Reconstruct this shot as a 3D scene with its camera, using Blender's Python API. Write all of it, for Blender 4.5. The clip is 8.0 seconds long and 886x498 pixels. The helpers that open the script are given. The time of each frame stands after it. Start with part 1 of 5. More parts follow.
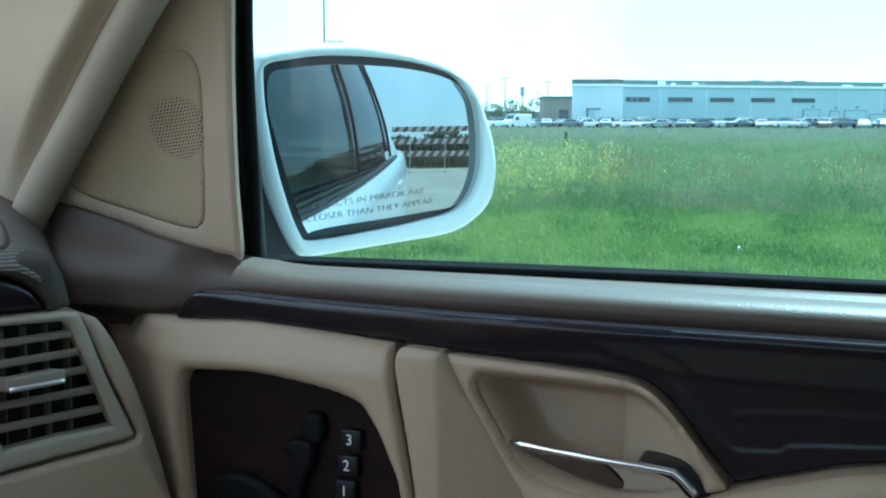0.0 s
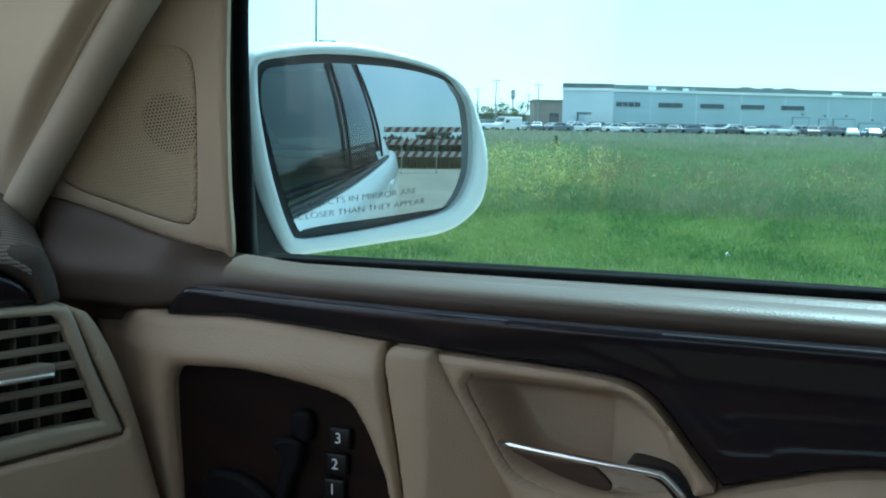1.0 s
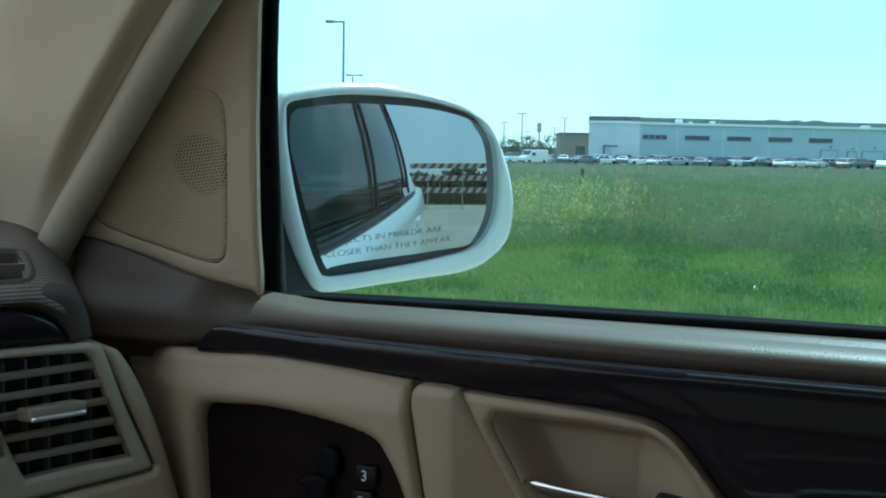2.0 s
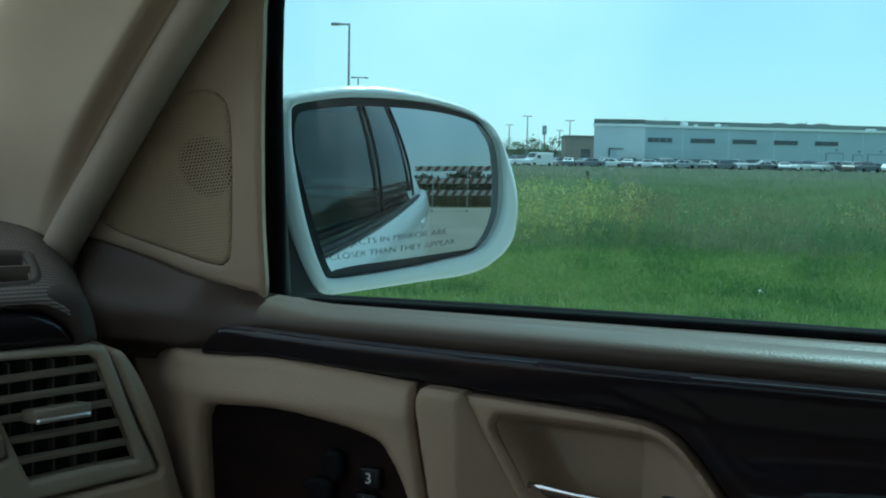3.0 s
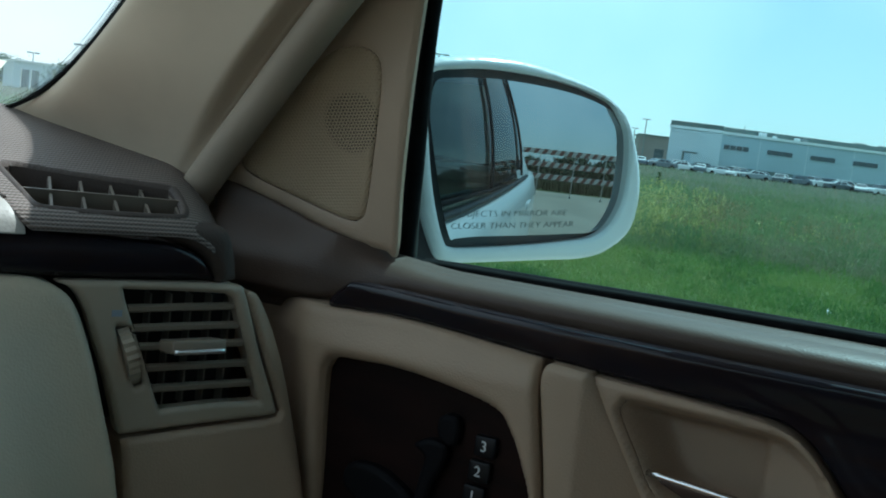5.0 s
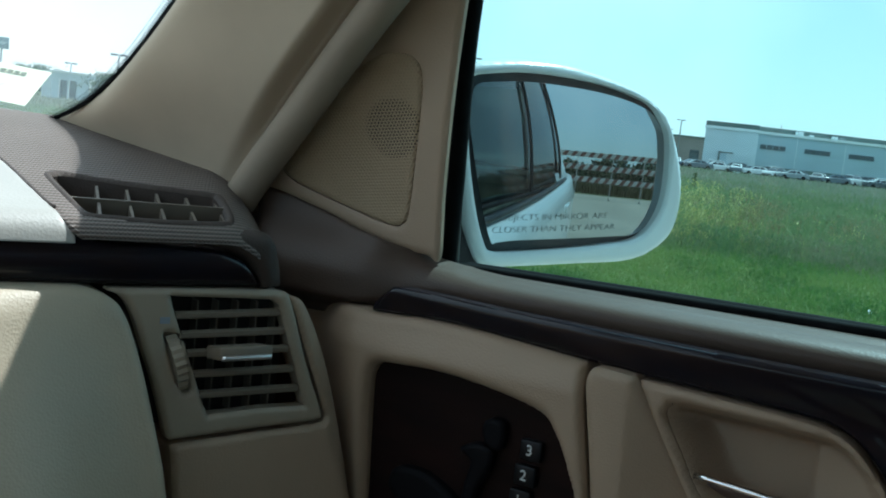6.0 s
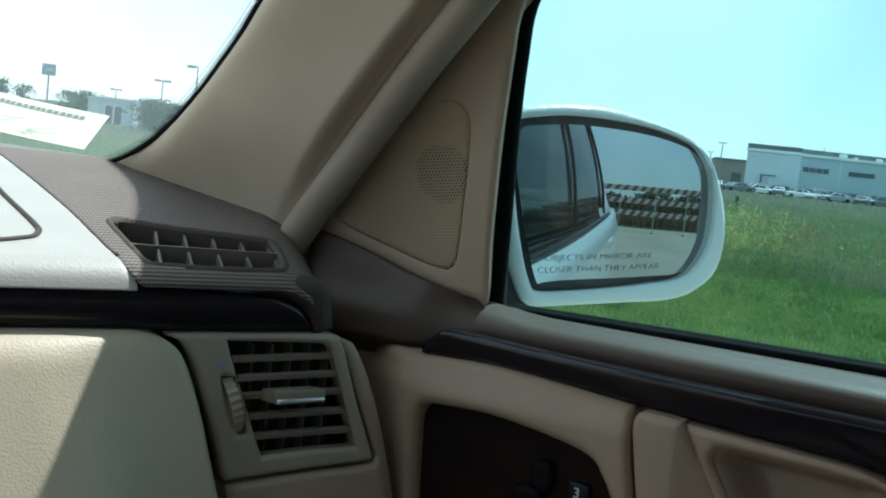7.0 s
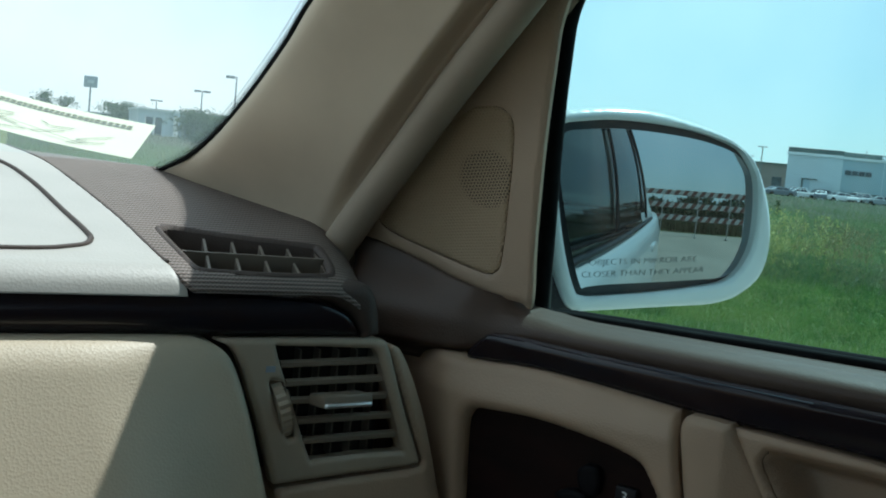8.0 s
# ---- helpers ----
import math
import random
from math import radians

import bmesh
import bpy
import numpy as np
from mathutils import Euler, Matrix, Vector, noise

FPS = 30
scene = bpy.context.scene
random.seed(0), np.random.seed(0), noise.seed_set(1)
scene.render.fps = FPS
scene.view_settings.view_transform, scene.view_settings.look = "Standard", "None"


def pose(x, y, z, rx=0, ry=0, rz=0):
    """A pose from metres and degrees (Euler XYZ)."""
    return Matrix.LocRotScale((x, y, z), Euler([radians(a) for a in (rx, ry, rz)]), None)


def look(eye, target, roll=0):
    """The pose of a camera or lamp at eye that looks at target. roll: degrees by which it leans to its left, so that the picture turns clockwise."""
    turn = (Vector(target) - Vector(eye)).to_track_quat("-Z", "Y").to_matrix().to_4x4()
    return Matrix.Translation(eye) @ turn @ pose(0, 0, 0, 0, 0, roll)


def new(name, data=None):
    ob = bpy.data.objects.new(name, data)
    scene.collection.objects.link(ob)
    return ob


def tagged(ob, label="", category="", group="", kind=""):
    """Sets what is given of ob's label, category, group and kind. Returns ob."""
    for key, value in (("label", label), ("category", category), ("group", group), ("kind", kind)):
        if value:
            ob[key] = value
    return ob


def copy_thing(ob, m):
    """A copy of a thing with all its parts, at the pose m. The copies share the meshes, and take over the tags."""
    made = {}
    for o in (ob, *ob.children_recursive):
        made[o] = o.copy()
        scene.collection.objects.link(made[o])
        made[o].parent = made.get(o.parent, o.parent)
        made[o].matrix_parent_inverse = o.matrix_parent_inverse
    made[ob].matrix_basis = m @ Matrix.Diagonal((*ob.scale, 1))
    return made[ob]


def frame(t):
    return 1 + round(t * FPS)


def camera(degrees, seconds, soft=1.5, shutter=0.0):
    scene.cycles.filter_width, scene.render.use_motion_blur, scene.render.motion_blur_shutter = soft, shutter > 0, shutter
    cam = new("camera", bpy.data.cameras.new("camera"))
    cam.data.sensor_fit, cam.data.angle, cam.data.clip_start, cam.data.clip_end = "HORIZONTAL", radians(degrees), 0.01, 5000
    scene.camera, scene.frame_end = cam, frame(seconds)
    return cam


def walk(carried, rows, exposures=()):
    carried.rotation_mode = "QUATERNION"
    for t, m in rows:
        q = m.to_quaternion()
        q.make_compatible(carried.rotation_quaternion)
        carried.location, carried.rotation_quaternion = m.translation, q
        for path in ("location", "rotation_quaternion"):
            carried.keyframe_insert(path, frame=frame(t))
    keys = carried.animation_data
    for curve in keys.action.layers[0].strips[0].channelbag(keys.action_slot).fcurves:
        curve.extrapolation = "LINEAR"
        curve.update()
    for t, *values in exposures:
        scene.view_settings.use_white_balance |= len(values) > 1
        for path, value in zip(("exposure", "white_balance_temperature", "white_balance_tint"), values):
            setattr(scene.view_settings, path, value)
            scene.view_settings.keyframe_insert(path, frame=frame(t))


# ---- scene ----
cam = camera(44.7, 8.0, soft=2.0)
PATH = [
    (0, (0.533, -0.672, 1.058), (-0.375, 1.094, 0.822), 0.1),
    (0.2, (0.535, -0.663, 1.048), (-0.341, 1.117, 0.792), -0.7),
    (0.3, (0.538, -0.665, 1.052), (-0.341, 1.108, 0.763), -0.8),
    (0.5, (0.536, -0.670, 1.054), (-0.349, 1.103, 0.785), -0.3),
    (0.7, (0.534, -0.672, 1.056), (-0.368, 1.094, 0.799), 0.3),
    (1, (0.531, -0.674, 1.057), (-0.358, 1.102, 0.824), 1.1),
    (1.5, (0.535, -0.681, 1.062), (-0.388, 1.083, 0.877), 1.0),
    (3, (0.536, -0.682, 1.063), (-0.408, 1.072, 0.894), 1.1),
    (3.5, (0.537, -0.682, 1.062), (-0.413, 1.070, 0.891), 1.4),
    (4, (0.537, -0.680, 1.061), (-0.405, 1.075, 0.881), 1.2),
    (4.5, (0.514, -0.694, 1.056), (-0.484, 1.030, 0.871), 4.0),
    (4.7, (0.496, -0.704, 1.054), (-0.532, 0.998, 0.841), 7.0),
    (5.8, (0.485, -0.719, 1.051), (-0.588, 0.957, 0.847), 6.4),
    (6, (0.485, -0.718, 1.052), (-0.607, 0.944, 0.841), 6.3),
    (6.5, (0.486, -0.725, 1.061), (-0.615, 0.934, 0.872), 6.1),
    (6.8, (0.487, -0.735, 1.068), (-0.668, 0.889, 0.892), 6.1),
    (7, (0.487, -0.736, 1.069), (-0.671, 0.885, 0.893), 6.1),
    (7.5, (0.486, -0.740, 1.069), (-0.719, 0.848, 0.910), 5.2),
    (7.8, (0.485, -0.742, 1.068), (-0.743, 0.829, 0.907), 5.4),
    (8, (0.485, -0.742, 1.067), (-0.731, 0.837, 0.897), 5.5),
]
# seconds, stops, kelvin, tint
EXPOSURES = [(0.0, 1.12, 5250, 6), (0.6, 0.83, 5350, 6), (1.5, 0.63, 5550, 6), (2.8, -0.07, 5450, -2), (4.0, -0.17, 5450, -2), (4.7, -0.14, 5450, 0), (5.8, 0.08, 5500, 3), (7.0, 0.08, 5650, 3), (7.6, -0.03, 5650, 3), (8.0, -0.18, 5650, 2)]
walk(cam, [(t, look(eye, target, roll)) for t, eye, target, roll in PATH], EXPOSURES)

# ---- light ----
SUN_AZ, SUN_EL = 84.0, 62.2
world = bpy.data.worlds.new("sky")
scene.world = world
world.use_nodes = True
sky = world.node_tree.nodes.new("ShaderNodeTexSky")
sky.sky_type, sky.sun_disc = "NISHITA", False
sky.sun_elevation, sky.sun_rotation = radians(SUN_EL), radians(90.0 - SUN_AZ)
sky.air_density, sky.dust_density, sky.ozone_density = 1.0, 0.6, 1.0
back = world.node_tree.nodes["Background"]
haze = world.node_tree.nodes.new("ShaderNodeMix")
haze.data_type = "RGBA"
haze.inputs["Factor"].default_value = 0.6
haze.inputs["B"].default_value = (5.9, 6.7, 6.9, 1)
world.node_tree.links.new(sky.outputs[0], haze.inputs["A"])
# thin high cloud
place = world.node_tree.nodes.new("ShaderNodeTexCoord")
veil = world.node_tree.nodes.new("ShaderNodeTexNoise")
veil.inputs["Scale"].default_value, veil.inputs["Detail"].default_value = 2.2, 5
thick = world.node_tree.nodes.new("ShaderNodeMapRange")
thick.inputs["From Min"].default_value, thick.inputs["From Max"].default_value, thick.inputs["To Max"].default_value = 0.40, 0.68, 0.85
cloud = world.node_tree.nodes.new("ShaderNodeMix")
cloud.data_type = "RGBA"
cloud.inputs["B"].default_value = (8.6, 8.8, 8.6, 1)
world.node_tree.links.new(place.outputs["Generated"], veil.inputs["Vector"])
world.node_tree.links.new(veil.outputs["Fac"], thick.inputs["Value"])
world.node_tree.links.new(thick.outputs[0], cloud.inputs["Factor"])
world.node_tree.links.new(haze.outputs["Result"], cloud.inputs["A"])
world.node_tree.links.new(cloud.outputs["Result"], back.inputs[0])
back.inputs[1].default_value = 0.15
sun = new("sun", bpy.data.lights.new("sun", "SUN"))
sun.data.energy, sun.data.angle, sun.data.color = 6.0, radians(0.6), (1.0, 0.95, 0.86)
a, e = radians(SUN_AZ), radians(SUN_EL)
toward = Vector((math.cos(a) * math.cos(e), math.sin(a) * math.cos(e), math.sin(e)))
sun.matrix_basis = look(toward * 50, (0, 0, 0))


# ---- materials ----
def material(name, color, rough=0.6, metal=0.0, spec=0.5, grain=0.0, grain_size=0.002, var=0.12, var_size=0.08, coat=0.0, color2=None, stretch=(1, 1, 1), kind="noise", emit=None):
    """Principled material: colour varied at two scales, with a fine relief. Sizes in metres."""
    m = bpy.data.materials.new(name)
    m.use_nodes = True
    n, l = m.node_tree.nodes, m.node_tree.links
    b = n["Principled BSDF"]
    b.inputs["Roughness"].default_value, b.inputs["Metallic"].default_value = rough, metal
    b.inputs["Specular IOR Level"].default_value = spec
    b.inputs["Coat Weight"].default_value, b.inputs["Coat Roughness"].default_value = coat, 0.06
    at = n.new("ShaderNodeTexCoord")
    mp = n.new("ShaderNodeMapping")
    mp.inputs["Scale"].default_value = stretch
    l.new(at.outputs["Object"], mp.inputs[0])
    big = n.new("ShaderNodeTexNoise")
    big.inputs["Scale"].default_value, big.inputs["Detail"].default_value = 1.0 / var_size, 4
    l.new(mp.outputs[0], big.inputs["Vector"])
    ramp = n.new("ShaderNodeMix")
    ramp.data_type = "RGBA"
    c2 = color2 or tuple(max(0.0, c * (1 - 2 * var)) for c in color)
    ramp.inputs["A"].default_value, ramp.inputs["B"].default_value = (*color, 1), (*c2, 1)
    mr = n.new("ShaderNodeMapRange")
    mr.inputs["From Min"].default_value, mr.inputs["From Max"].default_value = 0.3, 0.7
    l.new(big.outputs["Fac"], mr.inputs["Value"])
    l.new(mr.outputs[0], ramp.inputs["Factor"])
    l.new(ramp.outputs["Result"], b.inputs["Base Color"])
    if grain > 0:
        if kind == "leather":
            g = n.new("ShaderNodeTexVoronoi")
            g.inputs["Scale"].default_value = 1.0 / grain_size
            out = g.outputs["Distance"]
        elif kind == "rib":
            # rows of small knobs: closer together down the front roll than across the top
            g = n.new("ShaderNodeSeparateXYZ")
            roll = n.new("ShaderNodeMath")
            roll.operation = "MULTIPLY_ADD"
            roll.inputs[1].default_value = 0.26
            l.new(g.outputs["Y"], roll.inputs[0])
            l.new(g.outputs["Z"], roll.inputs[2])
            waves = []
            for src in (g.outputs["X"], roll.outputs[0]):
                k, w = n.new("ShaderNodeMath"), n.new("ShaderNodeMath")
                k.operation, w.operation = "MULTIPLY", "SINE"
                k.inputs[1].default_value = 2 * math.pi / grain_size
                l.new(src, k.inputs[0])
                l.new(k.outputs[0], w.inputs[0])
                waves.append(w.outputs[0])
            dots = n.new("ShaderNodeMath")
            dots.operation = "MULTIPLY"
            l.new(waves[0], dots.inputs[0])
            l.new(waves[1], dots.inputs[1])
            rows = n.new("ShaderNodeMath")
            rows.operation = "MULTIPLY_ADD"
            rows.inputs[1].default_value = 1.7
            l.new(waves[1], rows.inputs[0])
            l.new(dots.outputs[0], rows.inputs[2])
            out = rows.outputs[0]
            # shade in the pits is multiplied into the base colour
            pit_shade, tone = n.new("ShaderNodeMapRange"), n.new("ShaderNodeMix")
            pit_shade.inputs["From Min"].default_value, pit_shade.inputs["To Min"].default_value = -1.7, 0.35
            l.new(out, pit_shade.inputs["Value"])
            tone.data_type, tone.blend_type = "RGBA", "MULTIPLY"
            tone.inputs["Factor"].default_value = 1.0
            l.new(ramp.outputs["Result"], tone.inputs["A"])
            l.new(pit_shade.outputs[0], tone.inputs["B"])
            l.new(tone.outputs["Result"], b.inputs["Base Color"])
        else:
            g = n.new("ShaderNodeTexNoise")
            g.inputs["Scale"].default_value, g.inputs["Detail"].default_value = 1.0 / grain_size, 3
            out = g.outputs["Fac"]
        l.new(mp.outputs[0], g.inputs[0])
        bp = n.new("ShaderNodeBump")
        bp.inputs["Strength"].default_value, bp.inputs["Distance"].default_value = grain, grain_size * 0.5
        l.new(out, bp.inputs["Height"])
        l.new(bp.outputs[0], b.inputs["Normal"])
    return m


def pane_material(name, tint, ior=1.4, haze_film=0.0):
    m = bpy.data.materials.new(name)
    m.use_nodes = True
    n, l = m.node_tree.nodes, m.node_tree.links
    n.remove(n["Principled BSDF"])
    tr, gl, mix, fr = n.new("ShaderNodeBsdfTransparent"), n.new("ShaderNodeBsdfGlossy"), n.new("ShaderNodeMixShader"), n.new("ShaderNodeFresnel")
    tr.inputs[0].default_value = (*tint, 1)
    gl.inputs["Roughness"].default_value = 0.02
    fr.inputs["IOR"].default_value = ior
    gloss = fr.outputs[0]
    if ior > 1.1:
        # the same gloss from either side of the pane
        f0 = ((ior - 1) / (ior + 1)) ** 2
        slant, power, scale = n.new("ShaderNodeLayerWeight"), n.new("ShaderNodeMath"), n.new("ShaderNodeMath")
        slant.inputs["Blend"].default_value = 0.5
        power.operation, scale.operation = "POWER", "MULTIPLY_ADD"
        power.inputs[1].default_value = 5.0
        scale.inputs[1].default_value, scale.inputs[2].default_value = 1.0 - f0, f0
        l.new(slant.outputs["Facing"], power.inputs[0])
        l.new(power.outputs[0], scale.inputs[0])
        gloss = scale.outputs[0]
    l.new(gloss, mix.inputs[0])
    l.new(tr.outputs[0], mix.inputs[1])
    l.new(gl.outputs[0], mix.inputs[2])
    out = mix.outputs[0]
    if haze_film:
        # a pale blue translucent layer stands in for haze and glare
        film, over = n.new("ShaderNodeBsdfTranslucent"), n.new("ShaderNodeMixShader")
        film.inputs[0].default_value = (0.64, 0.80, 0.83, 1)
        over.inputs[0].default_value = haze_film
        l.new(out, over.inputs[1])
        l.new(film.outputs[0], over.inputs[2])
        out = over.outputs[0]
    l.new(out, n["Material Output"].inputs[0])
    return m


TAN = material("tan_vinyl", (0.392, 0.286, 0.198), 0.55, grain=0.25, grain_size=0.0016, var=0.05, kind="leather")
TAN_LEATHER = material("tan_grained_leather", (0.46, 0.385, 0.275), 0.5, grain=0.22, grain_size=0.0019, var=0.05, kind="leather")
TAN_CLOTH = material("tan_pillar_cloth", (0.500, 0.405, 0.303), 0.9, spec=0.2, grain=0.3, grain_size=0.0012, var=0.06)
SEAL_CLOTH = material("grey_tan_seal_cloth", (0.325, 0.262, 0.200), 0.9, spec=0.2, grain=0.5, grain_size=0.001, var=0.08)
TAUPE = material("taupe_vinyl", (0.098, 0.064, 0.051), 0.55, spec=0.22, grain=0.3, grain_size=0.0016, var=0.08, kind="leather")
SILL = material("taupe_sill_vinyl", (0.092, 0.064, 0.050), 0.42, spec=0.27, grain=0.16, grain_size=0.0016, var=0.06, kind="leather")
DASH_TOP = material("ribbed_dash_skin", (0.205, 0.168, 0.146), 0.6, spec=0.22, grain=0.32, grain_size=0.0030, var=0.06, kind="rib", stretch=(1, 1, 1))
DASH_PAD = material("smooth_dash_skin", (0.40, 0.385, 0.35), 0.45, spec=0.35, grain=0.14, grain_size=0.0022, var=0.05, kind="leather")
DASH_TRIM = material("dark_dash_trim", (0.072, 0.056, 0.048), 0.6, spec=0.16, grain=0.25, grain_size=0.0016, var=0.08, kind="leather")
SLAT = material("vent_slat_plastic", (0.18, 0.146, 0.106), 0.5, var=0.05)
WOOD = material("dark_burl_veneer", (0.016, 0.010, 0.011), 0.15, spec=0.30, var=0.3, var_size=0.03, coat=0.12, grain=0.02, grain_size=0.02, color2=(0.011, 0.011, 0.017), stretch=(0.6, 1, 2.4))
PANEL_WOOD = material("dark_red_veneer", (0.019, 0.009, 0.008), 0.42, spec=0.10, var=0.3, var_size=0.04, color2=(0.008, 0.005, 0.005), stretch=(0.5, 1, 2))
SWITCH = material("matt_black_plastic", (0.006, 0.006, 0.008), 0.6, spec=0.12, var=0.2)
BLACK = material("black_plastic", (0.009, 0.009, 0.011), 0.42, spec=0.25, var=0.2)
RIM = material("slate_mirror_rim", (0.030, 0.042, 0.048), 0.5, spec=0.3, var=0.2, var_size=0.02)
RUBBER = material("black_rubber", (0.008, 0.009, 0.010), 0.85, spec=0.12, var=0.3, var_size=0.02)
# near-black colour stands in for the shade deep in the vents
DUCT_SHADE = material("duct_depth_shade", (0.020, 0.017, 0.014), 0.8, var=0.2)
GREY_TAN = material("grey_tan_plastic", (0.350, 0.288, 0.213), 0.5, grain=0.2, grain_size=0.001, var=0.05)
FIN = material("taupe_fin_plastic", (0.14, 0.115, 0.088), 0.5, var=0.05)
CHROME = material("chrome", (0.78, 0.79, 0.80), 0.08, metal=1.0, var=0.04)
SATIN = material("satin_chrome", (0.80, 0.81, 0.82), 0.32, metal=1.0, var=0.04)
WHITE_PAINT = material("white_car_paint", (0.57, 0.60, 0.60), 0.28, var=0.02, coat=0.6, var_size=0.2)
WHITE_INK = material("white_ink", (0.75, 0.78, 0.78), 0.6)
DARK_INK = material("etched_letter", (0.16, 0.17, 0.17), 0.6)
BLUE_MARK = material("pale_blue_mark", (0.27, 0.31, 0.36), 0.6)
GREEN_LED = material("green_button_mark", (0.012, 0.075, 0.055), 0.5)
PAPER = material("white_paper", (0.66, 0.66, 0.50), 0.8, var=0.03, var_size=0.03)
INK = material("olive_ink", (0.13, 0.14, 0.075), 0.8)
MIRROR = material("mirror_silver", (0.32, 0.35, 0.37), 0.012, metal=1.0, var=0.0)
GLASS = pane_material("green_tinted_door_glass", (0.60, 0.90, 0.92), 1.42, 0.0035)
SCREEN = pane_material("hazed_windscreen_glass", (0.97, 0.99, 0.97), 1.02, 0.10)
# tint kept low so less light enters from the unseen far side
DIM_FAR_GLASS = pane_material("dimmed_green_far_glass", (0.36, 0.47, 0.46), 1.45)
DARK_GLASS = pane_material("tinted_window_glass", (0.05, 0.065, 0.07), 1.6)
ROOF_CLOTH = material("beige_headliner", (0.45, 0.38, 0.29), 0.95, spec=0.1, grain=0.3, grain_size=0.002)
CARPET = material("brown_carpet", (0.10, 0.075, 0.055), 0.95, grain=0.6, grain_size=0.004)


def grille_material():
    """Tan plastic with punched holes, open in the round field in front of the speaker, only dimples elsewhere."""
    m = material("perforated_tan_plastic", (0.40, 0.295, 0.185), 0.6, var=0.04)
    n, l = m.node_tree.nodes, m.node_tree.links
    b = n["Principled BSDF"]
    at = n.new("ShaderNodeTexCoord")
    sep = n.new("ShaderNodeSeparateXYZ")
    l.new(at.outputs["Object"], sep.inputs[0])

    def calc(op, x, y=None):
        k = n.new("ShaderNodeMath")
        k.operation = op
        for i, q in enumerate((x, y)):
            if q is None:
                continue
            if isinstance(q, (int, float)):
                k.inputs[i].default_value = q
            else:
                l.new(q, k.inputs[i])
        return k.outputs[0]

    # three crossed waves make a hexagonal lattice
    step = 2 * math.pi / (0.0029 * math.sqrt(3) / 2)
    waves = []
    for turn in (90.0, 210.0, 330.0):
        a = radians(turn + 8.0)
        along = calc("ADD", calc("MULTIPLY", sep.outputs["X"], step * math.cos(a)), calc("MULTIPLY", sep.outputs["Z"], step * math.sin(a)))
        waves.append(calc("COSINE", along))
    dots = calc("ADD", calc("ADD", waves[0], waves[1]), waves[2])
    hole = calc("GREATER_THAN", dots, 0.75)
    dx, dz = calc("SUBTRACT", sep.outputs["X"], -0.033), calc("SUBTRACT", sep.outputs["Z"], 0.102)
    r2 = calc("ADD", calc("MULTIPLY", dx, dx), calc("MULTIPLY", dz, dz))
    field = n.new("ShaderNodeMapRange")
    field.inputs["From Min"].default_value, field.inputs["From Max"].default_value = 0.00066, 0.00046
    field.inputs["To Min"].default_value, field.inputs["To Max"].default_value = 0.10, 0.92
    l.new(r2, field.inputs["Value"])
    mix = n.new("ShaderNodeMix")
    mix.data_type = "RGBA"
    src = b.inputs["Base Color"].links[0].from_socket
    l.new(calc("MULTIPLY", hole, field.outputs[0]), mix.inputs["Factor"])
    l.new(src, mix.inputs["A"])
    mix.inputs["B"].default_value = (0.02, 0.014, 0.008, 1)
    l.new(mix.outputs["Result"], b.inputs["Base Color"])
    bp = n.new("ShaderNodeBump")
    bp.inputs["Strength"].default_value, bp.inputs["Distance"].default_value = 0.35, 0.0008
    bp.invert = True
    l.new(dots, bp.inputs["Height"])
    l.new(bp.outputs[0], b.inputs["Normal"])
    return m


GRILLE = grille_material()


def random_material(name, colors, rough, island=False, metal=0.0, coat=0.0, translucent=0.0, patch=None):
    m = bpy.data.materials.new(name)
    m.use_nodes = True
    n, l = m.node_tree.nodes, m.node_tree.links
    b = n["Principled BSDF"]
    b.inputs["Roughness"].default_value, b.inputs["Coat Weight"].default_value = rough, coat
    src = n.new("ShaderNodeNewGeometry").outputs["Random Per Island"] if island else n.new("ShaderNodeObjectInfo").outputs["Random"]
    ramp = n.new("ShaderNodeValToRGB")
    ramp.color_ramp.interpolation = "LINEAR" if island else "CONSTANT"
    el = ramp.color_ramp.elements
    while len(el) < len(colors):
        el.new(0.5)
    for i, c in enumerate(colors):
        el[i].position = i / (len(colors) - (1 if island else 0))
        el[i].color = (*c, 1)
    l.new(src, ramp.inputs[0])
    colour = ramp.outputs[0]
    if patch:
        at = n.new("ShaderNodeTexCoord")
        for tone, size, lo, hi in patch:
            nz, mix, mr = n.new("ShaderNodeTexNoise"), n.new("ShaderNodeMix"), n.new("ShaderNodeMapRange")
            nz.inputs["Scale"].default_value, nz.inputs["Detail"].default_value = 1.0 / size, 5
            mr.inputs["From Min"].default_value, mr.inputs["From Max"].default_value = lo, hi
            mr.inputs["To Max"].default_value = 0.85
            mix.data_type = "RGBA"
            mix.inputs["B"].default_value = (*tone, 1)
            l.new(at.outputs["Object"], nz.inputs["Vector"])
            l.new(nz.outputs["Fac"], mr.inputs["Value"])
            l.new(mr.outputs[0], mix.inputs["Factor"])
            l.new(colour, mix.inputs["A"])
            colour = mix.outputs["Result"]
    l.new(colour, b.inputs["Base Color"])
    if translucent:
        tl, mix = n.new("ShaderNodeBsdfTranslucent"), n.new("ShaderNodeMixShader")
        l.new(colour, tl.inputs[0])
        mix.inputs[0].default_value = translucent
        l.new(b.outputs[0], mix.inputs[1])
        l.new(tl.outputs[0], mix.inputs[2])
        l.new(mix.outputs[0], n["Material Output"].inputs[0])
    return m


